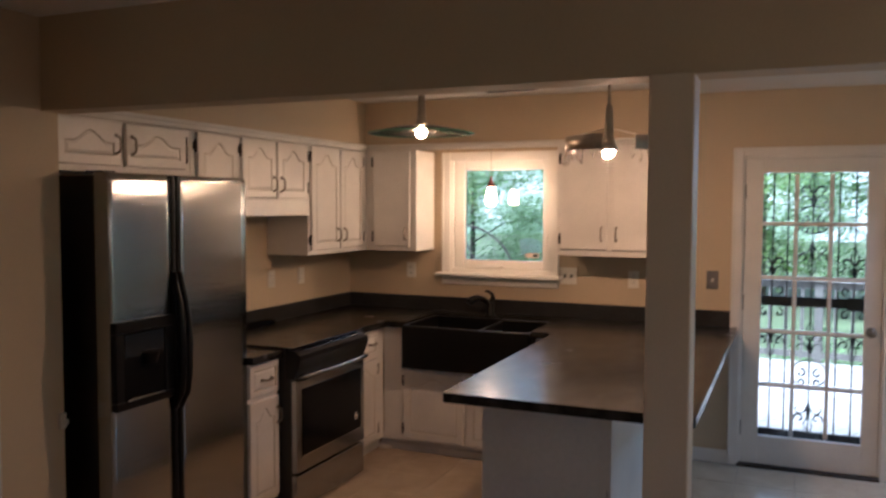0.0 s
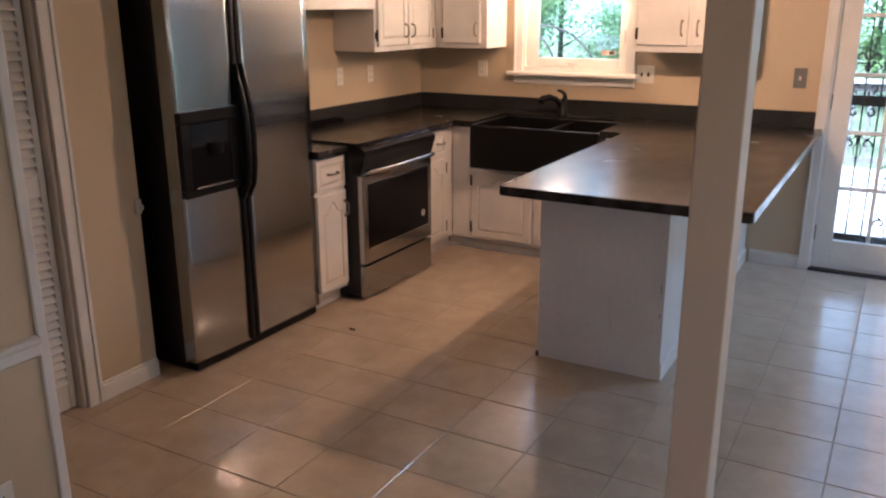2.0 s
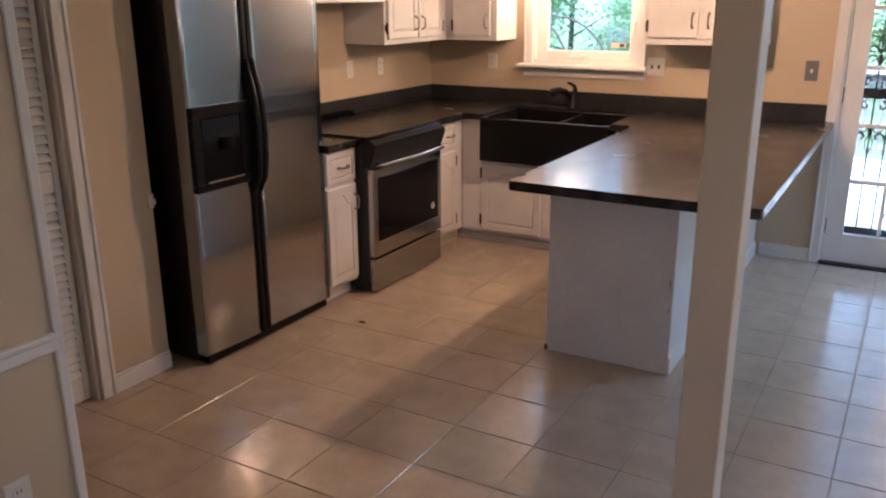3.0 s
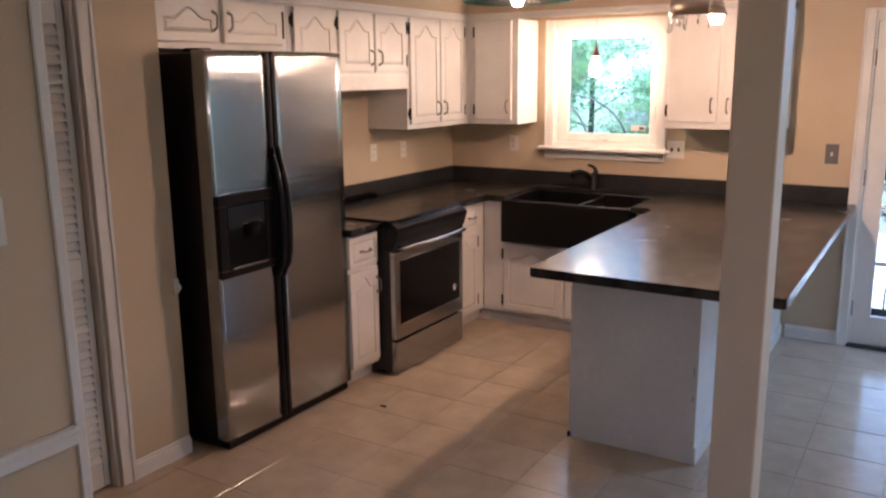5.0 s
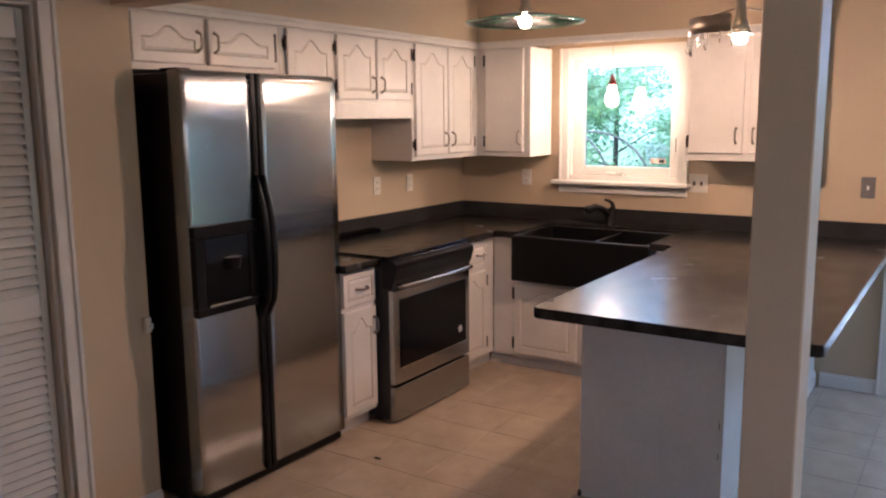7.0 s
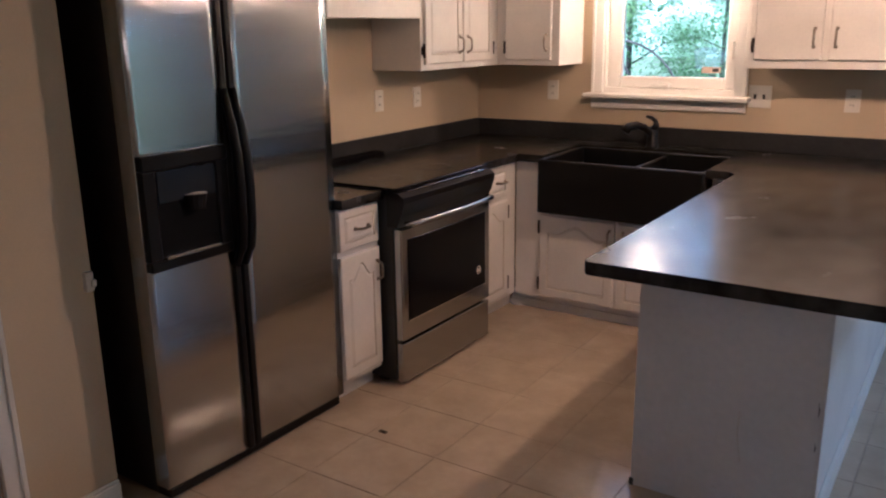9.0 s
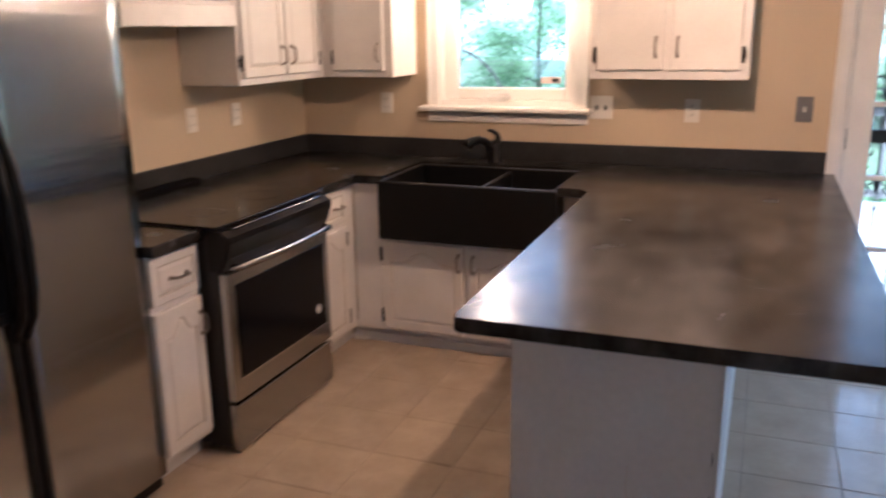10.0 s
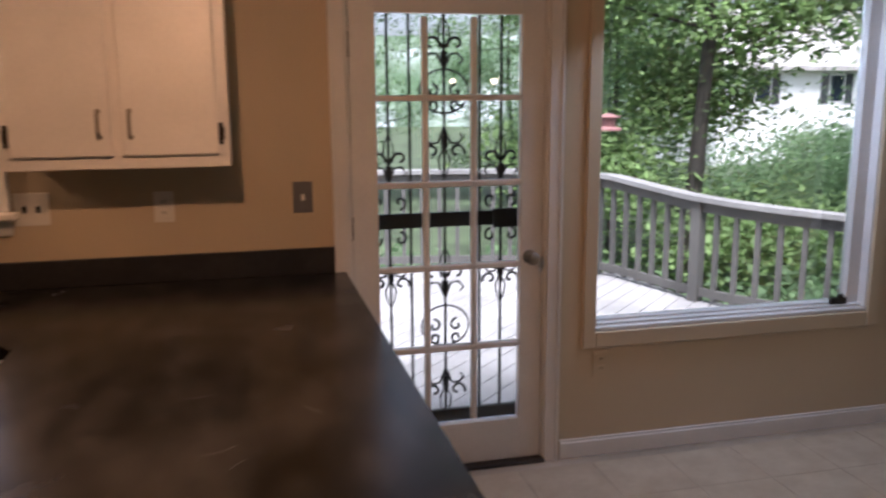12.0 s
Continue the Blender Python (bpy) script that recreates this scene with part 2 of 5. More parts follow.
def one(*r, bevel=0.0, seg=1):
    return box(bmesh.new(), *r, bevel=bevel, seg=seg)


def tube(points, radius, seg=8, bm=None, caps=True):
    """A round bar along points; radius is one number or one for each point."""
    bm = bm or bmesh.new()
    pts = [Vector(p) for p in points]
    rad = [radius] * len(pts) if isinstance(radius, (int, float)) else radius
    loops, ref = [], None
    for i, p in enumerate(pts):
        d = (pts[min(i + 1, len(pts) - 1)] - pts[max(i - 1, 0)]).normalized()
        if ref is None:
            ref = d.orthogonal().normalized()
        ref = (ref - d * ref.dot(d)).normalized()
        side = d.cross(ref)
        loops.append([bm.verts.new(p + rad[i] * (math.cos(a) * ref + math.sin(a) * side)) for a in [2 * math.pi * k / seg for k in range(seg)]])
    for a, b in zip(loops, loops[1:]):
        for k in range(seg):
            bm.faces.new((a[k], a[(k + 1) % seg], b[(k + 1) % seg], b[k]))
    if caps:
        bm.faces.new(loops[0][::-1])
        bm.faces.new(loops[-1])
    return bm


def lathe(profile, center, seg=32, bm=None, close=True):
    """Turns (radius, z) pairs round the upright axis through center."""
    bm = bm or bmesh.new()
    cx, cy, cz = center
    loops = [[bm.verts.new((cx + r * math.cos(2 * math.pi * k / seg), cy + r * math.sin(2 * math.pi * k / seg), cz + z)) for k in range(seg)] for r, z in profile]
    for a, b in zip(loops, loops[1:]):
        for k in range(seg):
            bm.faces.new((a[k], a[(k + 1) % seg], b[(k + 1) % seg], b[k]))
    if close:
        bm.faces.new(loops[0][::-1])
        bm.faces.new(loops[-1])
    return bm


def prism(poly, z0, z1, bm=None):
    bm = bm or bmesh.new()
    lo = [bm.verts.new((x, y, z0)) for x, y in poly]
    hi = [bm.verts.new((x, y, z1)) for x, y in poly]
    bm.faces.new(lo[::-1])
    bm.faces.new(hi)
    n = len(poly)
    for k in range(n):
        bm.faces.new((lo[k], lo[(k + 1) % n], hi[(k + 1) % n], hi[k]))
    return bm


EAST = Matrix(((0, 0, 1), (1, 0, 0), (0, 1, 0))).to_4x4()      # u along +y, v up, n along +x
SOUTH = Matrix(((1, 0, 0), (0, 0, -1), (0, 1, 0))).to_4x4()    # u along +x, v up, n along -y


def door_bm(face, at, u0, u1, v0, v1, arch=0.0, thick=0.019, margin=0.05, groove=True):
    """A cabinet door on a face plane: eased edges and a routed groove whose top may rise in a cathedral arch."""
    bm = bmesh.new()
    w, h = u1 - u0, v1 - v0
    n = 24

    def outline(inset, arched):
        us = [inset, w - inset]
        pts = [(us[0], inset), (us[1], inset)]
        top = []
        for k in range(n + 1):
            u = us[1] + (us[0] - us[1]) * k / n
            s = abs((u - w / 2) / (w / 2 - margin)) if w > 2 * margin else 1
            lift = 0.5 * (1 + math.cos(math.pi * min(1, s / 0.72)))
            top.append((u, h - inset - (arch * (1 - lift) if arched else 0)))
        return pts + top
    loops = []
    rows = [(0, 0, False), (0, thick - 0.004, False), (0.005, thick, False)]
    if groove:
        rows += [(margin, thick, True), (margin + 0.004, thick - 0.005, True), (margin + 0.008, thick - 0.005, True), (margin + 0.020, thick, True)]
    m = face
    for inset, depth, arched in rows:
        loops.append([bm.verts.new(m @ Vector((u0 + p[0], v0 + p[1], at + depth))) for p in outline(inset, arched)])
    c = len(loops[0])
    for i, (a, b) in enumerate(zip(loops, loops[1:])):
        for k in range(c):
            f = bm.faces.new((a[k], a[(k + 1) % c], b[(k + 1) % c], b[k]))
            # faces in the routed groove take the tone with shade painted in
            f.material_index = 1 if i in (3, 4) else 0
    bm.faces.new(loops[-1])
    bm.faces.new(loops[0][::-1])
    return bm


def pull_bm(face, at, u, v, length=0.085, upright=True):
    pts = []
    for k in range(9):
        s = k / 8
        along = (s - 0.5) * length
        out = 0.028 * min(1, math.sin(math.pi * s) * 2.2)
        pts.append(face @ Vector((u + (0 if upright else along), v + (along if upright else 0), at + out)))
    bm = tube(pts, 0.0058, 8)
    for s in (-0.5, 0.5):
        q = Vector((u + (0 if upright else s * length), v + (s * length if upright else 0), at))
        tube([face @ q, face @ (q + Vector((0, 0, 0.005)))], 0.009, 10, bm)
    return bm


def hinge_bm(face, at, u, v):
    bm = tube([face @ Vector((u, v - 0.036, at + 0.012)), face @ Vector((u, v + 0.036, at + 0.012))], 0.0075, 8)
    q = [face @ Vector((u + s * 0.012, v + t * 0.02, at + d)) for s in (-1, 1) for t in (-1, 1) for d in (0.0, 0.006)]
    bmesh.ops.convex_hull(bm, input=[bm.verts.new(p) for p in q])
    return bm


def cabinet_door(parent, face, at, u0, u1, v0, v1, arch=0.0, pull=None, hinge=None, groove=True, name="door", flat_pull=False):
    d = part(name, door_bm(face, at, u0, u1, v0, v1, arch, groove=groove, margin=0.045 if v1 - v0 > 0.2 else 0.03), [CAB, GROOVE], parent)
    if pull:
        part("handle", pull_bm(face, at + 0.019, pull[0], pull[1], upright=not flat_pull), NICKEL, d, "tarnished nickel pull")
    if hinge is not None:
        for v in (v0 + 0.07, v1 - 0.07):
            part("hinge", hinge_bm(face, at, hinge, v), BRONZE, d, "dark exposed hinge")
    return d


# ---- setting ----
CEIL_Z, BEAM_Z = 2.45, 2.08
WN = 0.16                                   # thickness of the outer walls
EAST_X, SOUTH_Y = 6.4, -7.6

# openings in the north wall: x0, x1, z0, z1
KW = (0.86, 1.70, 1.20, 2.07)
DW = (2.93, 3.765, 0.0, 2.03)
PW = (3.985, 5.40, 0.57, 2.12)
structure("wall_north", boxes(
    (-WN, KW[0], 0, WN, -0.3, CEIL_Z), (KW[0], KW[1], 0, WN, -0.3, KW[2]), (KW[0], KW[1], 0, WN, KW[3], CEIL_Z),
    (KW[1], DW[0], 0, WN, -0.3, CEIL_Z), (DW[0], DW[1], 0, WN, -0.3, -0.005), (DW[0], DW[1], 0, WN, DW[3], CEIL_Z),
    (DW[1], PW[0], 0, WN, -0.3, CEIL_Z), (PW[0], PW[1], 0, WN, -0.3, PW[2]), (PW[0], PW[1], 0, WN, PW[3], CEIL_Z),
    (PW[1], EAST_X + WN, 0, WN, -0.3, CEIL_Z)), WALL, "beige painted wall with window and glazed door", "wall")
structure("wall_west", one(-WN, 0, -3.32, 0, -0.3, CEIL_Z), WALL, "beige painted wall behind the cabinets", "wall")
structure("wall_alcove", boxes((0.0, 0.47, -3.32, -3.20, 0, CEIL_Z)), WALL, "beige wall return beside the refrigerator", "wall")
CL0, CL1, CLZ = -4.36, -3.585, 2.06          # closet opening
structure("wall_pantry", boxes((0.35, 0.47, CL1, -3.32, 0, CEIL_Z), (0.35, 0.47, CL0, CL1, CLZ, CEIL_Z), (0.35, 0.47, -5.4, CL0, 0, CEIL_Z)),
          WALL, "beige painted wall with a closet opening", "wall")
structure("wall_closet", boxes((-0.4, -0.3, -4.7, -3.20, -0.2, CEIL_Z), (-0.3, -0.16, -3.32, -3.20, -0.2, CEIL_Z), (-0.3, 0.35, -4.7, -4.6, 0, CEIL_Z)), WALL, "plain wall inside the closet", "wall")
structure("wall_hall", one(0.47, 1.28, -5.4, -5.28, 0, CEIL_Z), WALL, "plain beige wall closing the passage", "wall")
structure("wall_partition", one(1.28, 1.40, SOUTH_Y, -4.338, 0, CEIL_Z), WALL, "beige partition wall with chair rail", "wall")
SW = (2.9, 3.8, 0.95, 2.0)                  # added window in the south wall, unseen, lights post and end panel
structure("wall_south", boxes((1.28, SW[0], SOUTH_Y - WN, SOUTH_Y, -0.3, CEIL_Z), (SW[1], EAST_X + WN, SOUTH_Y - WN, SOUTH_Y, -0.3, CEIL_Z), (SW[0], SW[1], SOUTH_Y - WN, SOUTH_Y, -0.3, SW[2]),
                              (SW[0], SW[1], SOUTH_Y - WN, SOUTH_Y, SW[3], CEIL_Z)), WALL, "plain beige wall with one added, unseen window", "wall")
EW = (-1.6, -0.4, 0.04, 2.12)                # added opening in the east wall, unseen, lets in more daylight
structure("wall_east", boxes((EAST_X, EAST_X + WN, SOUTH_Y, EW[0], -0.3, CEIL_Z), (EAST_X, EAST_X + WN, EW[1], 0, -0.3, CEIL_Z), (EAST_X, EAST_X + WN, EW[0], EW[1], -0.3, EW[2]), (EAST_X, EAST_X + WN, EW[0], EW[1], EW[3], CEIL_Z)), WALL, "plain beige wall", "wall")
structure("ceiling", one(-0.4, EAST_X + WN, SOUTH_Y - WN, WN, CEIL_Z, CEIL_Z + 0.15), CEIL, "white painted ceiling", "ceiling")
structure("soffit", boxes((0, 0.325, -3.20, 0, 2.14, CEIL_Z), (0.325, 2.50, -0.325, 0, 2.14, CEIL_Z)), WALL, "beige soffit above the wall cabinets", "soffit")
structure("beam", one(0.47, EAST_X, -3.28, -3.15, BEAM_Z, CEIL_Z), WALL, "beige painted ceiling beam", "beam")
structure("post", one(2.86, 2.985, -3.30, -3.175, 0, BEAM_Z, bevel=0.004), POSTPAINT, "square cream painted post under the beam", "post")

# mouldings
bm = boxes((0.325, 0.345, -3.20, -0.325, 2.098, 2.136), (0.325, 0.355, -3.20, -0.325, 2.122, 2.142),
           (0.345, 2.50, -0.345, -0.325, 2.098, 2.136), (0.355, 2.51, -0.355, -0.325, 2.122, 2.142), bevel=0.003)
structure("trim", bm, TRIM, "white moulding along the top of the cabinets", "trim")


def baseboard(rows):
    bm = bmesh.new()
    for x0, x1, y0, y1 in rows:
        box(bm, x0, x1, y0, y1, 0, 0.075, bevel=0.003)
        if x1 - x0 > y1 - y0:
            box(bm, x0, x1, y0 + 0.006, y1, 0.075, 0.088, bevel=0.003)
        else:
            box(bm, x0, x1 - 0.006, y0, y1, 0.075, 0.088, bevel=0.003)
    return bm


structure("baseboard", baseboard([(0.47, 0.486, -3.515, -3.20), (2.56, 2.868, -0.016, 0), (3.84, EAST_X, -0.016, 0), (1.40, 1.416, SOUTH_Y, -4.364)]),
          TRIM, "white painted baseboard", "baseboard")


def casing(name, rows, label):
    bm = bmesh.new()
    for r in rows:
        box(bm, *r, bevel=0.004)
    return structure(name, bm, TRIM, label, "trim")


# closet
casing("trim", [(0.47, 0.488, CL1, CL1 + 0.07, 0, CLZ + 0.06), (0.488, 0.494, CL1 + 0.05, CL1 + 0.07, 0, CLZ + 0.06), (0.47, 0.488, CL0 - 0.07, CL0, 0, CLZ + 0.06),
                (0.47, 0.488, CL0, CL1, CLZ, CLZ + 0.06), (0.488, 0.494, CL0, CL1 + 0.05, CLZ + 0.042, CLZ + 0.06), (0.35, 0.47, CL1 - 0.015, CL1, 0, CLZ), (0.35, 0.47, CL0, CL0 + 0.015, 0, CLZ),
                (0.35, 0.47, CL0 + 0.015, CL1 - 0.015, CLZ - 0.015, CLZ)], "white casing round the closet opening")
casing("trim", [(1.272, 1.400, -4.338, -4.330, 0, CEIL_Z), (1.40, 1.409, -4.362, -4.330, 0, CEIL_Z)], "white casing on the end of the partition")
bm = boxes((1.40, 1.422, SOUTH_Y, -4.362, 0.745, 0.80), (1.40, 1.432, SOUTH_Y, -4.362, 0.782, 0.80), bevel=0.004)
structure("chair_rail", bm, TRIM, "white moulded chair rail", "chair rail")


def bifold_leaf(y0, y1):
    leaf = thing("bifold_door", (0.42, (y0 + y1) / 2, 0.012), "white louvered wooden bifold closet door, closed", "door", "louvered closet leaves")
    s = 0.030
    x0, x1 = 0.405, 0.433
    for a, b in ((y0, y0 + s), (y1 - s, y1)):
        part("stile", one(x0, x1, a, b, 0.012, CLZ - 0.022, bevel=0.003), TRIM, leaf)
    zr = [(0.012, 0.13), (0.93, 1.02), (CLZ - 0.13, CLZ - 0.022)]
    for a, b in zr:
        part("rail", one(x0 + 0.001, x1 - 0.001, y0 + s, y1 - s, a, b, bevel=0.002), TRIM, leaf)
    me = None
    for lo, hi in ((zr[0][1], zr[1][0]), (zr[1][1], zr[2][0])):
        n = int((hi - lo) / 0.036)
        for k in range(n):
            z = lo + (k + 0.5) * (hi - lo) / n
            bm = bmesh.new()
            box(bm, -0.027, 0.027, y0 + s, y1 - s, -0.003, 0.003)
            bmesh.ops.rotate(bm, verts=bm.verts, cent=(0, 0, 0), matrix=Matrix.Rotation(radians(50), 3, "Y"))
            bmesh.ops.translate(bm, verts=bm.verts, vec=((x0 + x1) / 2, 0, z))
            part("slat", bm, TRIM, leaf)
    return leaf


mid = (CL0 + CL1) / 2
bifold_leaf(mid + 0.003, CL1 - 0.022)
bifold_leaf(CL0 + 0.022, mid - 0.003)

# kitchen window: casing, sash, glass, stool and apron
win = thing("window_1", (1.28, 0, 1.2), "white casement window with crank over the sink", "window", kind="structure")
bm = boxes((0.805, 0.875, -0.02, 0, 1.205, 2.097), (1.64, 1.71, -0.02, 0, 1.205, 2.097), (0.875, 1.64, -0.02, 0, 2.04, 2.097),
           (0.805, 0.825, -0.027, -0.02, 1.205, 2.097), (1.69, 1.71, -0.027, -0.02, 1.205, 2.097), bevel=0.003)
part("casing", bm, TRIM, win)
part("jamb", boxes((0.86, 0.885, 0, 0.13, 1.2, 2.07), (1.63, 1.70, 0, 0.13, 1.2, 2.07), (0.885, 1.63, 0, 0.13, 2.03, 2.07), (0.885, 1.63, 0, 0.13, 1.2, 1.235)), TRIM, win)
part("sash", boxes((0.885, 0.970, 0.035, 0.08, 1.235, 2.03), (1.575, 1.63, 0.035, 0.08, 1.235, 2.03), (0.970, 1.575, 0.035, 0.08, 1.965, 2.03), (0.970, 1.575, 0.035, 0.08, 1.235, 1.30), bevel=0.006), TRIM, win)
part("pane", one(0.970, 1.575, 0.055, 0.060, 1.30, 1.965), PANE, win, "clear window pane")
fog = [(1.47 + 0.085 * math.cos(a) * (1 + 0.16 * math.sin(3 * a + 1)), 1.405 + 0.075 * math.sin(a) * (1 + 0.2 * math.cos(2 * a))) for a in [2 * math.pi * k / 36 for k in range(36)]]
bm = bmesh.new()
a, b = [[bm.verts.new((x, y, z)) for x, z in fog] for y in (0.0535, 0.0545)]
bm.faces.new(a)
bm.faces.new(b[::-1])
for k in range(36):
    bm.faces.new((a[k], b[k], b[(k + 1) % 36], a[(k + 1) % 36]))
part("fogged_patch", bm, FOG, win, "pale fogged patch in the glazing")
part("sill", one(0.775, 1.735, -0.085, 0.0, 1.178, 1.203, bevel=0.006, seg=2), TRIM, win)
part("apron", one(0.805, 1.71, -0.02, 0, 1.115, 1.178, bevel=0.004), TRIM, win)
crank = part("crank", one(1.15, 1.27, -0.005, 0.035, 1.236, 1.262, bevel=0.006), TRIM, win)
part("lever", tube([(1.21, 0.01, 1.26), (1.24, -0.01, 1.27), (1.29, -0.015, 1.262)], 0.006), TRIM, crank)
part("lock", one(1.606, 1.618, 0.012, 0.034, 1.40, 1.50, bevel=0.004), TRIM, win)
st = tagged(part("sticker", boxes((1.44, 1.545, 0.050, 0.054, 1.325, 1.358)), surface("sticker_orange", (0.72, 0.56, 0.45), 0.5, vary=0.1)), "small orange and white sticker on the pane", "sticker")
part("print", boxes((1.50, 1.535, 0.0485, 0.0495, 1.331, 1.351)), SLOT, st)

# back door: fifteen lights
dr = thing("door_1", (3.35, 0.03, 0), "white fifteen-pane glazed wooden door, closed", "door", kind="structure")
dx0, dx1, dz1 = 2.945, 3.752, 2.012
gx0, gx1, gz0, gz1 = 3.052, 3.655, 0.205, 1.922
part("stile", one(dx0, gx0, 0.015, 0.06, 0.018, dz1, bevel=0.003), TRIM, dr)
part("stile", one(gx1, dx1, 0.015, 0.06, 0.018, dz1, bevel=0.003), TRIM, dr)
part("rail", one(gx0, gx1, 0.0155, 0.0595, 0.018, gz0, bevel=0.002), TRIM, dr)
part("rail", one(gx0, gx1, 0.0155, 0.0595, gz1, dz1, bevel=0.002), TRIM, dr)
zs = [gz0, 0.545, 0.897, 1.246, 1.594, gz1]
xs = [gx0, 3.252, 3.455, gx1]
for z in zs[1:-1]:
    part("muntin", one(gx0, gx1, 0.018, 0.057, z - 0.012, z + 0.012, bevel=0.005), TRIM, dr)
for x in xs[1:-1]:
    for a, b in zip(zs, zs[1:]):
        part("muntin", one(x - 0.012, x + 0.012, 0.019, 0.056, a + 0.011, b - 0.011, bevel=0.005), TRIM, dr)
for a, b in zip(xs, xs[1:]):
    for c, d in zip(zs, zs[1:]):
        part("pane", one(a + 0.008, b - 0.008, 0.036, 0.040, c + 0.008, d - 0.008), PANE, dr)
for z in (0.25, 1.08, 1.80):
    part("hinge", boxes((2.932, 2.948, 0.004, 0.016, z - 0.05, z + 0.05), bevel=0.003), BRONZE, dr, "dark hinge")
kb = part("knob", lathe([(0.001, 0), (0.030, 0), (0.030, 0.006), (0.012, 0.010), (0.011, 0.030), (0.024, 0.038), (0.029, 0.052), (0.022, 0.066), (0.001, 0.069)], (0, 0, 0), 20), NICKEL, dr, "round metal knob", smooth=True)
kb.data.transform(Matrix.Translation((3.695, 0.015, 0.928)) @ Matrix.Rotation(radians(90), 4, "X"))
part("threshold", one(2.93, 3.765, -0.03, 0.16, 0.0, 0.018, bevel=0.003), BRONZE, dr, "dark metal threshold")
part("jamb", boxes((2.93, 2.943, 0, 0.15, 0, 2.03), (3.754, 3.765, 0, 0.15, 0, 2.03), (2.943, 3.754, 0, 0.15, 2.014, 2.03)), TRIM, dr)
casing("trim", [(2.868, 2.932, -0.02, 0, 0, 2.085), (2.868, 2.884, -0.026, -0.02, 0, 2.085), (3.763, 3.827, -0.02, 0, 0, 2.085), (3.811, 3.827, -0.026, -0.02, 0, 2.085),
                (2.932, 3.763, -0.02, 0, 2.025, 2.085), (2.884, 3.811, -0.026, -0.02, 2.069, 2.085)], "white casing round the back door")

# wrought-iron security door outside
sec = thing("security_door", (3.35, 0.125, 0), "black wrought-iron security door with scrolls behind the glass", "security door")
sy = 0.125
for a, b in ((2.95, 2.99), (3.715, 3.752)):
    part("stile", one(a, b, sy - 0.012, sy + 0.012, 0.02, 2.0, bevel=0.002), IRON, sec)
for a, b in ((0.02, 0.06), (0.18, 0.235), (1.055, 1.118), (1.96, 2.0)):
    part("rail", one(2.99, 3.715, sy - 0.012, sy + 0.012, a, b, bevel=0.002), IRON, sec)
for x in (3.115, 3.205, 3.352, 3.505, 3.60):
    part("bar", one(x - 0.005, x + 0.005, sy - 0.006, sy + 0.006, 0.06, 1.96), IRON, sec)
part("lock_box", one(3.56, 3.72, sy - 0.03, sy - 0.012, 1.045, 1.128, bevel=0.004), IRON, sec)


def scroll(cx, cz, r, turn, start, hand):
    pts = []
    for k in range(22):
        s = k / 21
        a = start + hand * turn * s
        rr = r * (1 - 0.8 * s)
        pts.append((cx + rr * math.cos(a), sy, cz + rr * math.sin(a)))
    return tube(pts, 0.0060, 6)


def lily(x, z, s=1.0, up=1):
    """A plant-like cluster of scrolls on a bar: two curling leaves each side and a slim pod."""
    for h in (-1, 1):
        part("scroll", scroll(x + h * 0.048 * s, z + up * 0.045 * s, 0.034 * s, 5.2, math.pi / 2 + h * 1.9 * up, -h * up), IRON, sec)
        part("scroll", tube([(x, sy, z - up * 0.05 * s), (x + h * 0.025 * s, sy, z + up * 0.01 * s), (x + h * 0.055 * s, sy, z + up * 0.012 * s), (x + h * 0.075 * s, sy, z - up * 0.012 * s), (x + h * 0.06 * s, sy, z - up * 0.025 * s)], 0.005, 6), IRON, sec)
        part("leaf", tube([(x, sy, z + up * 0.02 * s), (x + h * 0.022 * s, sy, z + up * 0.07 * s), (x + h * 0.018 * s, sy, z + up * 0.11 * s), (x, sy, z + up * 0.15 * s)], [0.004, 0.004, 0.0035, 0.002], 6), IRON, sec)
    part("collar", one(x - 0.013, x + 0.013, sy - 0.013, sy + 0.013, z - 0.03 * s, z + 0.02 * s, bevel=0.004), IRON, sec)


def ring(x, z, r):
    part("hoop", tube([(x + r * math.cos(a), sy, z + r * 0.85 * math.sin(a)) for a in [2 * math.pi * k / 28 for k in range(29)]], 0.0045, 6), IRON, sec)
    for h in (-1, 1):
        part("scroll", scroll(x + h * 0.05, z + 0.0, 0.03, 5.5, math.pi / 2, h), IRON, sec)
        part("scroll", scroll(x + h * 0.05, z - 0.055, 0.026, 5.5, -math.pi / 2, -h), IRON, sec)


for zz, up in ((1.76, 1), (1.42, -1), (0.80, 1), (0.37, -1)):
    lily(3.352, zz, 1.1, up)
ring(3.352, 1.62, 0.105)
ring(3.352, 0.62, 0.105)
for x in (3.115, 3.60):
    lily(x, 1.30, 1.0, 1)
    lily(x, 0.86, 1.0, -1)
    for h in (-1, 1):
        part("scroll", scroll(x + h * 0.045, 1.165, 0.03, 5.5, -math.pi / 2, h), IRON, sec)
        part("scroll", scroll(x + h * 0.045, 1.01, 0.03, 5.5, math.pi / 2, -h), IRON, sec)

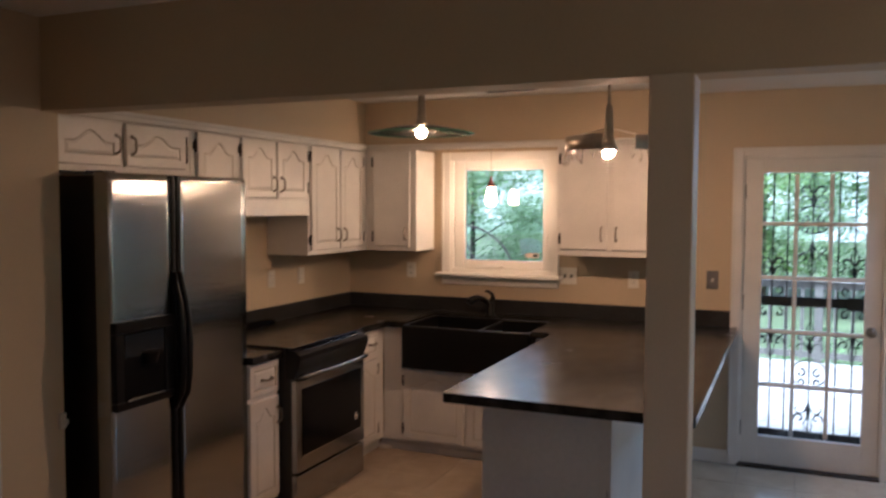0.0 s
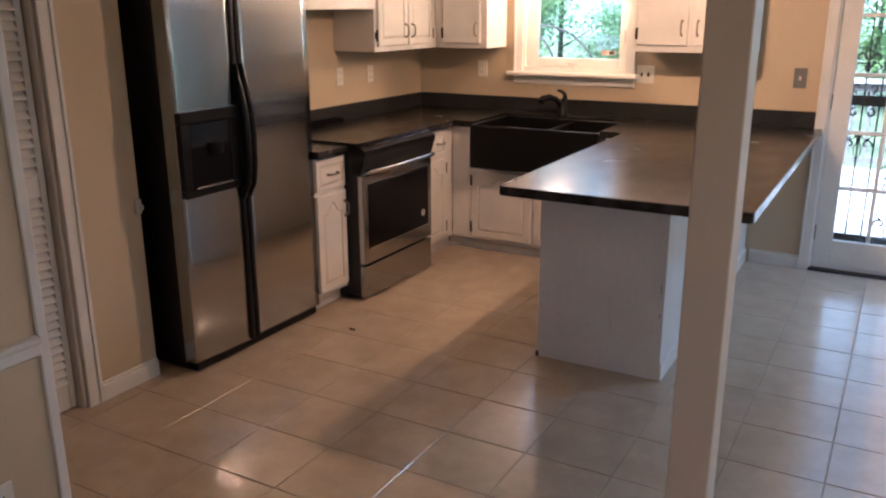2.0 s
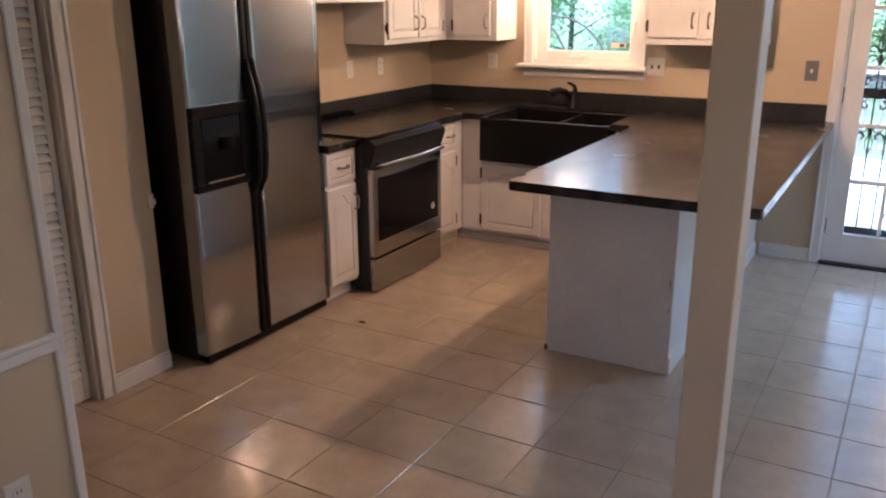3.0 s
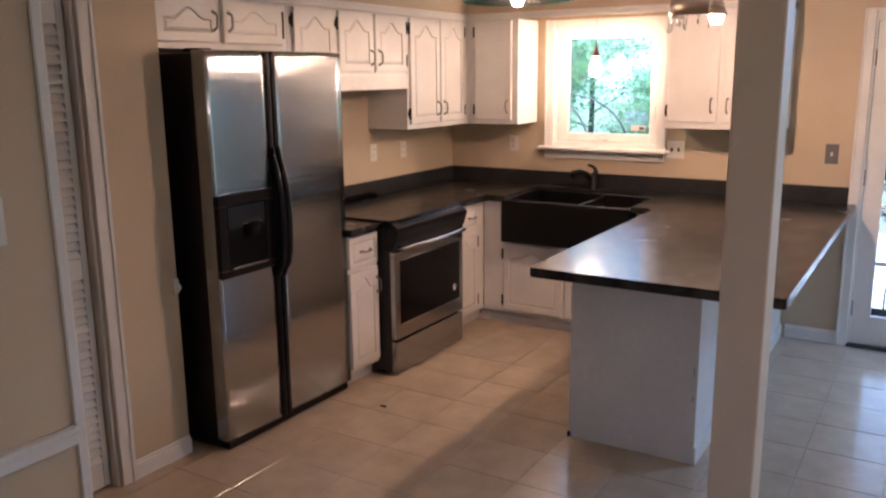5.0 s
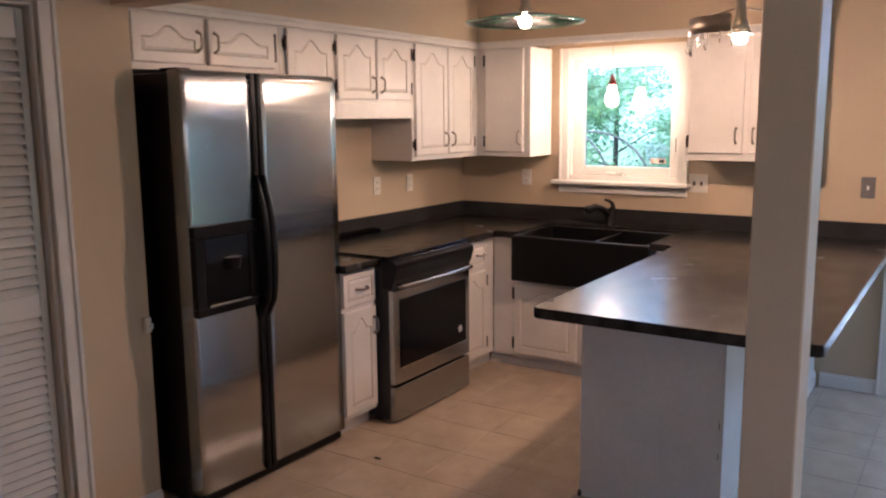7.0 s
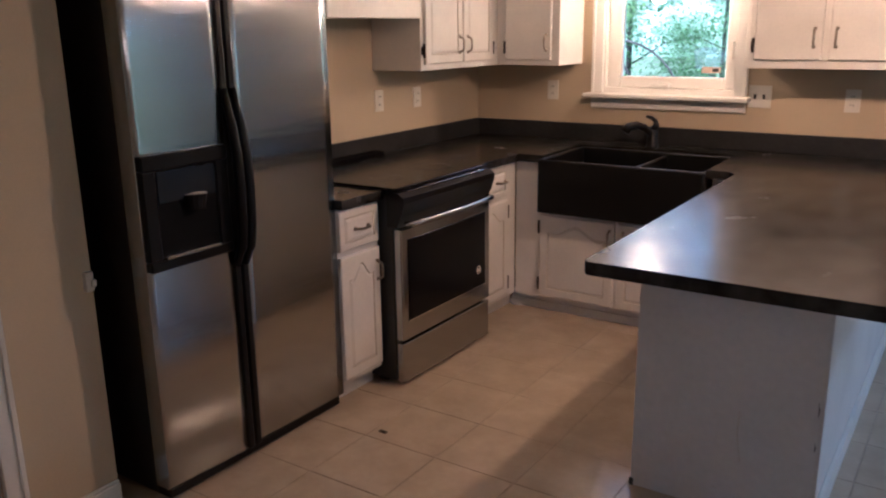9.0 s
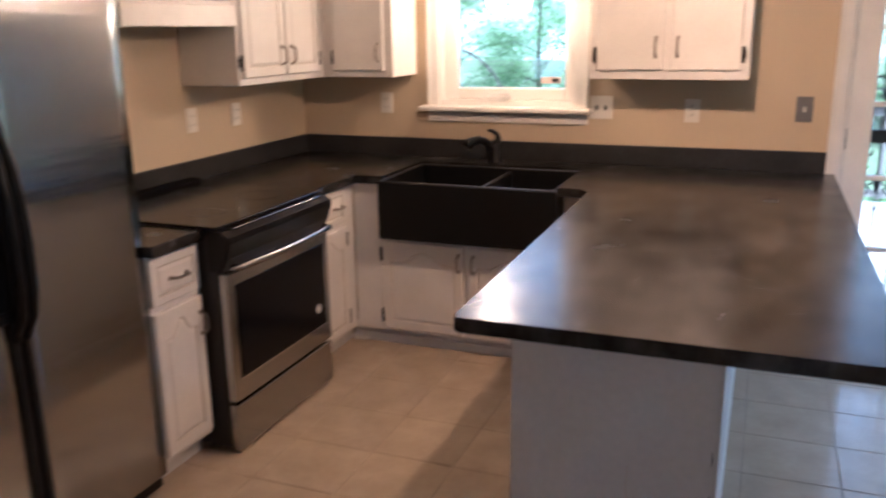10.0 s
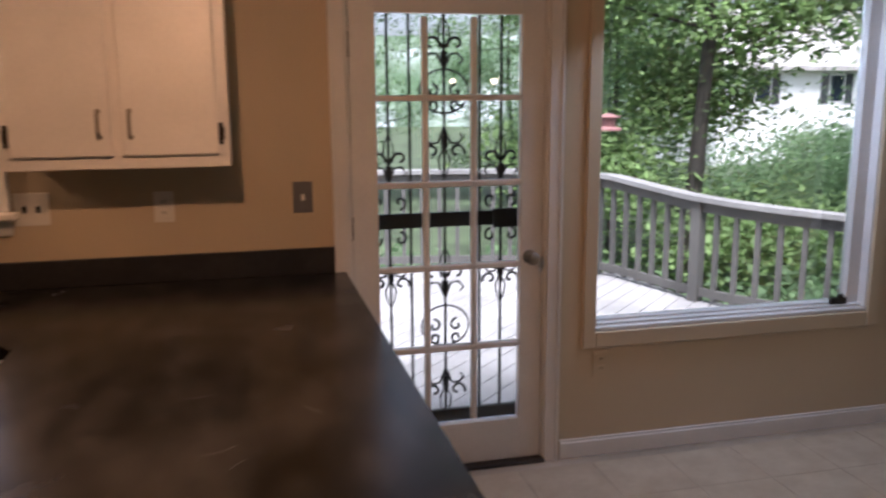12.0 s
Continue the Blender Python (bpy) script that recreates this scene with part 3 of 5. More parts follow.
# picture window
pw = thing("window_2", (4.7, 0, 0.6), "wide white framed picture window over the deck", "window", kind="structure")
part("casing", boxes((3.935, 3.995, -0.02, 0, 0.505, 2.18), (5.39, 5.45, -0.02, 0, 0.505, 2.18), (3.995, 5.39, -0.02, 0, 2.11, 2.18), bevel=0.004), WALL, pw)
part("jamb", boxes((3.985, 4.0, 0, 0.14, 0.57, 2.12), (5.385, 5.40, 0, 0.14, 0.57, 2.12), (4.0, 5.385, 0, 0.14, 2.105, 2.12)), TRIM, pw)
part("sash", boxes((4.0, 4.018, 0.06, 0.10, 0.6085, 2.105), (5.32, 5.385, 0.05, 0.10, 0.6085, 2.105), (4.018, 5.32, 0.06, 0.10, 2.07, 2.105), (4.018, 5.32, 0.050, 0.10, 0.6085, 0.620), bevel=0.003), TRIM, pw)
part("pane", one(4.018, 5.32, 0.078, 0.083, 0.616, 2.075), PANE, pw, "large clear pane")
part("track", one(4.0, 5.385, 0.020, 0.12, 0.5965, 0.608, bevel=0.002), TRIM, pw)
part("sill", one(4.0, 5.385, -0.006, 0.13, 0.580, 0.596, bevel=0.003), TRIM, pw)
part("stool", one(4.0, 5.385, 0.001, 0.13, 0.571, 0.5795), TRIM, pw)
part("apron", one(3.995, 5.39, -0.018, 0, 0.505, 0.578, bevel=0.004), WALL, pw)
part("latch", boxes((5.22, 5.31, 0.028, 0.05, 0.6085, 0.640), (5.25, 5.28, 0.015, 0.03, 0.625, 0.66), bevel=0.004), BRONZE, pw, "dark window latch")

# Unseen glazing, added to bring daylight in from the right.
ew = thing("window_3", (EAST_X, -1.0, 0.6), "white framed glazed side opening, unseen, added for daylight", "window", kind="structure")
ex0, ex1, em = EAST_X + 0.03, EAST_X + 0.09, (EW[0] + EW[1]) / 2
part("frame", boxes((ex0, ex1, EW[0], EW[0] + 0.06, 0.04, 2.12), (ex0, ex1, EW[1] - 0.06, EW[1], 0.04, 2.12), (ex0, ex1, em - 0.03, em + 0.03, 0.10, 2.06),
                    (ex0, ex1, EW[0] + 0.06, EW[1] - 0.06, 0.04, 0.10), (ex0, ex1, EW[0] + 0.06, EW[1] - 0.06, 2.06, 2.12)), TRIM, ew)
part("pane", one(ex0 + 0.025, ex0 + 0.03, EW[0] + 0.06, em - 0.03, 0.10, 2.06), PANE, ew)
part("pane", one(ex0 + 0.025, ex0 + 0.03, em + 0.03, EW[1] - 0.06, 0.10, 2.06), PANE, ew)

# Unseen window, added so daylight reaches the faces turned south.
sw = thing("window_4", (3.35, SOUTH_Y, 0.95), "white framed window, unseen, added behind the walker for daylight", "window", kind="structure")
sy0, sy1 = SOUTH_Y - 0.10, SOUTH_Y - 0.04
part("frame", boxes((SW[0], SW[0] + 0.06, sy0, sy1, SW[2], SW[3]), (SW[1] - 0.06, SW[1], sy0, sy1, SW[2], SW[3]), (SW[0] + 0.06, SW[1] - 0.06, sy0, sy1, SW[2], SW[2] + 0.06),
                    (SW[0] + 0.06, SW[1] - 0.06, sy0, sy1, SW[3] - 0.06, SW[3])), TRIM, sw)
part("pane", one(SW[0] + 0.06, SW[1] - 0.06, SOUTH_Y - 0.072, SOUTH_Y - 0.068, SW[2] + 0.06, SW[3] - 0.06), PANE, sw)

# ---- wall cabinets ----
FX = 0.325                                   # face of the wall cabinets from the west wall


def wall_cabinet(name, y0, y1, z0, label):
    c = thing(name, (FX / 2, (y0 + y1) / 2, z0), label, "cabinet", "wall cabinets")
    part("body", one(0.002, FX - 0.002, y0 + 0.001, y1 - 0.001, z0, 2.098, bevel=0.002), CAB, c)
    return c


c = wall_cabinet("wall_cabinet", -3.195, -2.235, 1.855, "white painted two-door cabinet above the refrigerator")
cabinet_door(c, EAST, FX, -3.10, -2.728, 1.885, 2.088, 0.05, (-2.762, 1.985), -3.108)
cabinet_door(c, EAST, FX, -2.698, -2.285, 1.885, 2.088, 0.05, (-2.664, 1.985), -2.277)
c = wall_cabinet("wall_cabinet", -2.235, -1.838, 1.70, "narrow white painted single-door wall cabinet")
cabinet_door(c, EAST, FX, -2.195, -1.855, 1.735, 2.088, 0.06, (-1.89, 1.80), -2.203)
c = wall_cabinet("wall_cabinet", -1.838, -1.112, 1.715, "white painted two-door cabinet above the range hood")
cabinet_door(c, EAST, FX, -1.815, -1.485, 1.745, 2.088, 0.06, (-1.515, 1.83), -1.823)
cabinet_door(c, EAST, FX, -1.465, -1.135, 1.745, 2.088, 0.06, (-1.435, 1.83), -1.127)
c = wall_cabinet("wall_cabinet", -1.110, -0.003, 1.372, "white painted two-door corner wall cabinet")
cabinet_door(c, EAST, FX, -1.085, -0.728, 1.405, 2.088, 0.07, (-0.762, 1.50), -1.093)
cabinet_door(c, EAST, FX, -0.715, -0.395, 1.405, 2.088, 0.07, (-0.680, 1.50), -0.387)

hood = thing("range_hood", (0.17, -1.475, 1.64), "white painted range hood valance under the cabinet", "range hood")
part("valance", one(FX - 0.02, FX + 0.012, -1.838, -1.112, 1.637, 1.728, bevel=0.004), CAB, hood)
part("liner", boxes((0.01, FX - 0.021, -1.83, -1.12, 1.69, 1.713)), STEEL, hood)


def north_cabinet(x0, x1, label):
    c = thing("wall_cabinet", ((x0 + x1) / 2, -FX / 2, 1.372), label, "cabinet", "wall cabinets")
    part("body", one(x0 + 0.001, x1 - 0.001, -FX + 0.002, -0.002, 1.372, 2.098, bevel=0.002), CAB, c)
    return c


c = north_cabinet(0.328, 0.737, "white painted single-door wall cabinet beside the window")
cabinet_door(c, SOUTH, FX, 0.395, 0.690, 1.405, 2.088, 0.0, (0.662, 1.50), 0.387, groove=False)
c = north_cabinet(1.775, 2.495, "white painted two-door wall cabinet between window and door")
cabinet_door(c, SOUTH, FX, 1.808, 2.118, 1.415, 2.088, 0.0, (2.083, 1.52), 1.80, groove=False)
cabinet_door(c, SOUTH, FX, 2.150, 2.458, 1.415, 2.088, 0.0, (2.180, 1.52), 2.466, groove=False)

# ---- base cabinets ----
BX, BY = 0.645, -0.655                       # faces of the west and north runs


def toe(bm_rows, parent):
    part("toe_kick", boxes(*bm_rows), PANEL, parent)


c = thing("base_cabinet", (0.3, -2.06, 0), "white painted base cabinet with one drawer", "cabinet", "base cabinets")
part("body", one(0.01, BX, -2.20, -1.925, 0.09, 0.874, bevel=0.002), CAB, c)
toe([(0.01, 0.575, -2.20, -1.925, 0, 0.09), (0.575, 0.587, -2.20, -1.925, 0, 0.06)], c)
cabinet_door(c, EAST, BX, -2.195, -1.935, 0.69, 0.862, 0, (-2.055, 0.775), None, name="drawer", flat_pull=True)
cabinet_door(c, EAST, BX, -2.195, -1.935, 0.115, 0.665, 0.06, (-1.955, 0.56), None)
c = thing("base_cabinet", (0.3, -0.95, 0), "narrow white painted base cabinet with one drawer", "cabinet", "base cabinets")
part("body", one(0.01, BX, -1.150, -0.66, 0.09, 0.874, bevel=0.002), CAB, c)
toe([(0.01, 0.575, -1.150, -0.60, 0, 0.09), (0.575, 0.587, -1.150, -0.61, 0, 0.06)], c)
cabinet_door(c, EAST, BX, -1.125, -0.775, 0.69, 0.862, 0, (-0.86, 0.775), None, name="drawer", flat_pull=True)
cabinet_door(c, EAST, BX, -1.125, -0.775, 0.115, 0.665, 0.06, None, -0.767)

c = thing("sink_cabinet", (1.28, -0.4, 0), "white painted two-door cabinet under the farmhouse sink", "cabinet", "base cabinets")
part("body", boxes((0.648, 1.9, BY, -0.02, 0.09, 0.60), (0.648, 0.822, BY, -0.02, 0.60, 0.874), (1.74, 1.9, BY, -0.02, 0.60, 0.874)), CAB, c)
toe([(0.60, 1.9, -0.595, -0.02, 0, 0.09), (0.60, 1.9, -0.612, -0.595, 0, 0.05)], c)
cabinet_door(c, SOUTH, -BY, 0.808, 1.248, 0.105, 0.575, 0.055, (1.222, 0.49), 0.800)
cabinet_door(c, SOUTH, -BY, 1.272, 1.715, 0.105, 0.575, 0.055, (1.300, 0.49), 1.723)

c = thing("peninsula_cabinet", (2.25, -1.1, 0), "scuffed white painted peninsula base with panelled end", "cabinet")
PX0, PX1, PY = 1.935, 2.530, -2.147
part("body", one(PX0 + 0.01, PX1 - 0.012, PY + 0.012, -0.018, 0.0, 0.874), PANEL, c)
part("end_panel", one(PX0, PX1, PY, PY + 0.012, 0.0, 0.874, bevel=0.001), PANEL, c)
part("back_panel", one(PX1 - 0.012, PX1, PY + 0.012, -0.018, 0.0, 0.874), PANEL, c)
part("corner_bead", one(PX1 - 0.002, PX1 + 0.006, PY - 0.004, PY + 0.03, 0.10, 0.874, bevel=0.001), PANEL, c)
part("baseboard", boxes((PX1, PX1 + 0.014, PY - 0.002, -0.018, 0, 0.085), (PX1, PX1 + 0.008, PY - 0.002, -0.018, 0.085, 0.098), bevel=0.003), TRIM, c)
part("shoe_block", boxes((PX0 - 0.006, PX0 + 0.010, PY - 0.006, PY + 0.010, 0.0, 0.03), bevel=0.003), BARK, c, "broken brown base corner")
part("side_panel", one(PX0 - 0.004, PX0 + 0.010, PY + 0.02, -0.72, 0.09, 0.874), CAB, c)
part("bracket", boxes((PX1, PX1 + 0.018, -0.72, -0.66, 0.30, 0.874), (PX1, 2.80, -0.72, -0.66, 0.835, 0.874), bevel=0.002), PANEL, c)
for z in (0.20, 0.72):
    part("hinge", one(PX0 - 0.010, PX0 - 0.003, PY + 0.03, PY + 0.045, z - 0.03, z + 0.03), BRONZE, c, "dark exposed hinge")
for z, h in ((0.30, 0.03), (0.42, 0.045)):
    part("chip", tube([(PX1 - 0.012, PY - 0.002, z), (PX1 - 0.010, PY - 0.003, z + h * 0.5), (PX1 - 0.013, PY - 0.002, z + h)], [0.0008, 0.002, 0.0008], 6), BARK, c, "brown chip in the paint")
for x, z, w in ((1.98, 0.12, 0.014), (2.06, 0.055, 0.02), (2.21, 0.08, 0.012), (2.40, 0.05, 0.016)):
    part("scuff", tube([(x, PY - 0.0005, z), (x + w, PY - 0.0005, z + 0.006), (x + 2 * w, PY - 0.0005, z + 0.002)], [0.0006, 0.0016, 0.0006], 5), GROOVE, c, "grey scuff")
part("scratch", tube([(2.30, PY - 0.001, 0.20), (2.285, PY - 0.001, 0.30), (2.288, PY - 0.001, 0.38)], 0.0022, 5), GROOVE, c, "dark scratch")

# ---- worktops ----
TOP0, TOP1 = 0.872, 0.914


def worktop_bm(poly):
    bm = prism(poly, TOP0, TOP1)
    es = [e for e in bm.edges if abs(e.verts[0].co.z - e.verts[1].co.z) < 1e-5]
    bmesh.ops.bevel(bm, geom=es, offset=0.006, segments=3, profile=0.5, affect="EDGES")
    return bm


w1 = tagged(part("countertop", worktop_bm([(0.0, -2.20), (0.685, -2.20), (0.685, -1.925), (0.0, -1.925)]), STONE), "short charcoal stone countertop beside the range", "countertop")
part("backsplash", one(0, 0.02, -2.20, -1.925, TOP1, 1.016, bevel=0.002), SPLASH, w1)
arc = [(1.900 - 0.015 * math.cos(a), -2.495 - 0.015 * math.sin(a)) for a in [k * math.pi / 10 for k in range(6)]]
arc2 = [(2.908 + 0.015 * math.sin(a), -2.495 - 0.015 * math.cos(a)) for a in [k * math.pi / 10 for k in range(6)]]
poly = [(0.0, 0.0), (0.0, -1.15), (0.685, -1.15), (0.685, -0.70), (0.832, -0.70), (0.832, -0.19), (1.728, -0.19), (1.728, -0.745), (1.84, -0.745), (1.885, -0.80)] + arc + arc2 + [(2.913, -0.0)]
w2 = tagged(part("countertop", worktop_bm(poly), STONE), "charcoal stone worktop running round to the peninsula", "countertop")
part("backsplash", boxes((0, 0.02, -1.924, -0.021, TOP1, 1.016), (0, 2.87, -0.02, 0, TOP1, 1.016), bevel=0.002), SPLASH, w2)
rng = random.Random(21)
for x, y, a, l in ((2.46, -1.62, 0.5, 0.10), (2.50, -1.70, 0.9, 0.07), (2.56, -1.95, -0.4, 0.16), (2.62, -2.02, -0.2, 0.11), (2.40, -1.30, 0.2, 0.12), (2.70, -2.22, 0.3, 0.09), (2.28, -2.05, 1.2, 0.06), (2.66, -1.45, 2.2, 0.08), (2.15, -1.75, 0.1, 0.07)):
    bend = rng.uniform(-0.2, 0.2) * l
    c, d = math.cos(a), math.sin(a)
    part("scratch", tube([(x + l * s * c - bend * (1 - s * s * 4) * d, y + l * s * d + bend * (1 - s * s * 4) * c, TOP1 - 0.0004) for s in (-0.5, -0.25, 0.0, 0.25, 0.5)], [0.0003, 0.0010, 0.0012, 0.0008, 0.0003], 5), SCRATCH, w2, "pale scratch")

# ---- sink and faucet ----
sink = thing("farmhouse_sink", (1.28, -0.5, 0.6), "black double-bowl farmhouse sink with deep apron", "sink")
ax0, ax1, ay0, ay1, az0, az1 = 0.832, 1.728, -0.762, -0.19, 0.608, 0.900
part("apron", one(ax0, ax1, ay0, ay0 + 0.03, az0, az1, bevel=0.010, seg=3), SINKBLK, sink)
for x in (ax0, ax1 - 0.022):
    part("side_wall", one(x, x + 0.022, ay0 + 0.03, ay1, 0.66, az1, bevel=0.004), SINKBLK, sink)
part("back_wall", one(ax0 + 0.022, ax1 - 0.022, ay1 - 0.022, ay1, 0.66, az1, bevel=0.004), SINKBLK, sink)
part("basin_floor", one(ax0 + 0.022, ax1 - 0.022, ay0 + 0.03, ay1 - 0.022, 0.64, 0.668), SINKBLK, sink)
part("divider", one(1.335, 1.36, ay0 + 0.03, ay1 - 0.022, 0.668, 0.885, bevel=0.008, seg=2), SINKBLK, sink)
for x in (1.09, 1.54):
    part("drain", lathe([(0.001, 0), (0.045, 0), (0.045, 0.004), (0.036, 0.005), (0.001, 0.002)], (x, -0.48, 0.668), 20), CHROME, sink)
fc = thing("faucet", (1.235, -0.12, TOP1), "black single-lever kitchen faucet", "faucet")
part("base", lathe([(0.001, 0), (0.038, 0), (0.038, 0.008), (0.031, 0.014), (0.030, 0.085), (0.026, 0.10), (0.001, 0.106)], (1.235, -0.12, TOP1), 20), BLACK, fc, smooth=True)
part("spout", tube([(1.235, -0.125, TOP1 + 0.06), (1.20, -0.165, TOP1 + 0.115), (1.165, -0.205, TOP1 + 0.13), (1.135, -0.245, TOP1 + 0.118), (1.125, -0.262, TOP1 + 0.095)], [0.020, 0.021, 0.023, 0.027, 0.024], 12), BLACK, fc, smooth=True)
part("lever", tube([(1.238, -0.12, TOP1 + 0.09), (1.252, -0.115, TOP1 + 0.125), (1.246, -0.115, TOP1 + 0.150), (1.222, -0.122, TOP1 + 0.168), (1.195, -0.13, TOP1 + 0.174)], [0.022, 0.018, 0.013, 0.011, 0.008], 10), BLACK, fc, smooth=True)

# ---- refrigerator ----
fr = thing("refrigerator", (0.34, -2.65, 0), "stainless side-by-side refrigerator with black dispenser", "refrigerator")
fy0, fy1, fz0, fz1 = -3.120, -2.205, 0.055, 1.842
part("cabinet", one(0.03, 0.572, fy0 + 0.004, fy1 - 0.004, 0.02, 1.83, bevel=0.006, seg=2), BLACKTEX, fr, "black textured sides")
part("kick_grille", boxes((0.50, 0.636, fy0 + 0.01, fy1 - 0.01, 0.012, 0.05), bevel=0.004), BLACK, fr)
for y in (fy0 + 0.05, fy1 - 0.05):
    part("foot", one(0.42, 0.48, y - 0.02, y + 0.02, 0.0, 0.02), BLACK, fr)
part("hinge_cover", one(0.50, 0.60, fy0 + 0.02, fy0 + 0.10, 1.838, 1.850, bevel=0.005), BLACK, fr)


def fridge_door(y0, y1, z0, z1, tilt=0.0, bow=0.005):
    """A gently bowed front whose top edge rolls back; tilt: how far its second edge stands proud."""
    base = [(0, z0), (0.062, z0), (0.070, z0 + 0.008), (0.070, z0 + 0.5), (0.070, z0 + 1.1)]
    base += [(0.070 - 0.03 * (1 - math.cos(a)), z1 - 0.03 + 0.03 * math.sin(a)) for a in [k * math.pi / 16 for k in range(9)]] + [(0, z1)]
    bm = bmesh.new()
    cols = []
    for i in range(13):
        s = i / 12
        push = tilt * s + bow * (1 - (2 * s - 1) ** 2)
        cols.append([bm.verts.new((0.575 + x + (push if x > 0.03 else 0), y0 + (y1 - y0) * s, z)) for x, z in base])
    n = len(base)
    for a, b in zip(cols, cols[1:]):
        for k in range(n):
            f = bm.faces.new((a[k], a[(k + 1) % n], b[(k + 1) % n], b[k]))
            f.smooth = 2 <= k < n - 2
    bm.faces.new(cols[0][::-1])
    bm.faces.new(cols[-1])
    return bm


GAP = -2.734
ld = part("freezer_door", fridge_door(fy0, GAP - 0.034, fz0, fz1, 0.018, 0.003), STEEL, fr, "brushed stainless door")
rd = part("fresh_food_door", fridge_door(GAP + 0.034, fy1, fz0, fz1, 0.006, 0.003), STEEL, fr, "brushed stainless door")
part("edge_trim", one(0.575, 0.668, GAP - 0.034, GAP - 0.006, fz0, fz1 - 0.004, bevel=0.006, seg=2), BLACK, ld)
part("edge_trim", one(0.575, 0.664, GAP + 0.006, GAP + 0.034, fz0, fz1 - 0.004, bevel=0.006, seg=2), BLACK, rd)
for s, door in ((-1, ld), (1, rd)):
    y = GAP + s * 0.020
    ox = 0.014
    pts = [(0.650, y, 0.78), (0.662, y, 0.81), (0.684, y, 0.85), (0.694, y, 0.93), (0.698, y, 1.06), (0.693, y, 1.18), (0.678, y, 1.28), (0.662, y, 1.34), (0.650, y, 1.40)]
    pts = [(x + ox, yy, z) for x, yy, z in pts]
    part("handle", tube(pts, [0.013, 0.014, 0.0165, 0.0175, 0.018, 0.0175, 0.0165, 0.014, 0.013], 12), BLACK, door, "black curved handle", smooth=True)
part("drip_tray", one(0.640, 0.676, fy0 + 0.004, GAP - 0.036, 0.838, 0.872, bevel=0.004), BLACK, ld, "black drip tray of the dispenser")
part("control_panel", one(0.640, 0.676, fy0 + 0.004, GAP - 0.036, 1.165, 1.215, bevel=0.004), BLACK, ld, "black control panel of the dispenser")
part("bezel", one(0.640, 0.672, fy0 + 0.004, fy0 + 0.055, 0.872, 1.165, bevel=0.004), BLACK, ld)
part("bezel", one(0.640, 0.674, GAP - 0.09, GAP - 0.036, 0.872, 1.165, bevel=0.004), BLACK, ld)
# a flat plate without depth, darkened in place of the hollow's shade
part("recess", one(0.655, 0.667, fy0 + 0.055, GAP - 0.09, 0.872, 1.165), VOID, ld, "black dispenser recess, shade painted in")
part("control_panel", one(0.667, 0.671, fy0 + 0.058, GAP - 0.093, 1.055, 1.160, bevel=0.002), BLUEPANEL, fr, "dark glossy control panel")
part("chute", lathe([(0.001, 0), (0.035, 0), (0.045, 0.05), (0.001, 0.055)], (0.667, -2.92, 1.02), 16), BLACK, fr)
part("drip_tray", one(0.660, 0.684, fy0 + 0.062, GAP - 0.097, 0.872, 0.884, bevel=0.003), STEEL, fr, "steel edged drip tray")
bd = part("badge", lathe([(0.001, 0), (0.03, 0), (0.026, 0.004), (0.001, 0.004)], (0, 0, 0), 20), CHROME, fr, "small oval chrome badge")
bd.data.transform(Matrix.Translation((0.647, -2.33, 1.765)) @ Matrix.Diagonal((1, 1, 0.42, 1)) @ Matrix.Rotation(radians(90), 4, "Y"))

# ---- range ----
rg = thing("range", (0.4, -1.54, 0), "stainless slide-in electric range with black glass top", "range")
ry0, ry1, RX = -1.920, -1.157, 0.770
part("body", one(0.03, 0.725, ry0, ry1, 0.03, 0.895, bevel=0.003), BLACKTEX, rg, "black side panels")
for fx in (0.10, 0.60):
    for fy in (ry0 + 0.03, ry1 - 0.08):
        part("foot", one(fx, fx + 0.05, fy, fy + 0.05, 0, 0.03), BLACK, rg)
part("storage_drawer", one(0.727, RX - 0.005, ry0 + 0.004, ry1 - 0.004, 0.020, 0.212, bevel=0.006, seg=2), STEEL, rg)
part("oven_frame", one(0.727, RX - 0.002, ry0 + 0.004, ry1 - 0.004, 0.226, 0.742, bevel=0.006, seg=2), STEEL, rg, "stainless oven door")
gl = part("oven_window", one(RX - 0.002, RX + 0.002, ry0 + 0.052, ry1 - 0.052, 0.318, 0.690, bevel=0.001), BLACKGLASS, rg, "black glass oven window")
part("window_edge", one(RX - 0.001, RX + 0.003, ry0 + 0.05, ry1 - 0.05, 0.311, 0.317), CHROME, rg)
lg = part("emblem", tube([(RX + 0.003, -1.275 + 0.016 * math.cos(a), 0.402 + 0.019 * math.sin(a)) for a in [2 * math.pi * k / 20 for k in range(21)]], 0.0028, 6), PLASTIC, rg, "small pale round emblem")
part("emblem_mark", one(RX + 0.002, RX + 0.004, -1.282, -1.268, 0.395, 0.409), PLASTIC, rg)
pts = [(RX + 0.002, ry0 + 0.03, 0.765), (RX + 0.035, ry0 + 0.045, 0.767)] + [(RX + 0.038 + 0.016 * math.sin(math.pi * k / 10), ry0 + 0.05 + (ry1 - ry0 - 0.10) * k / 10, 0.768) for k in range(11)] + [(RX + 0.035, ry1 - 0.045, 0.767), (RX + 0.002, ry1 - 0.03, 0.765)]
part("handle", tube(pts, 0.0135, 12), STEEL, rg, "bowed stainless handle", smooth=True)
bm = bmesh.new()
prof = [(0.70, 0.752), (0.752, 0.752), (0.775, 0.80), (0.795, 0.862), (0.792, 0.885), (0.76, 0.905), (0.70, 0.912)]
a = [bm.verts.new((x, ry0 - 0.004, z)) for x, z in prof]
b = [bm.verts.new((x, ry1 + 0.004, z)) for x, z in prof]
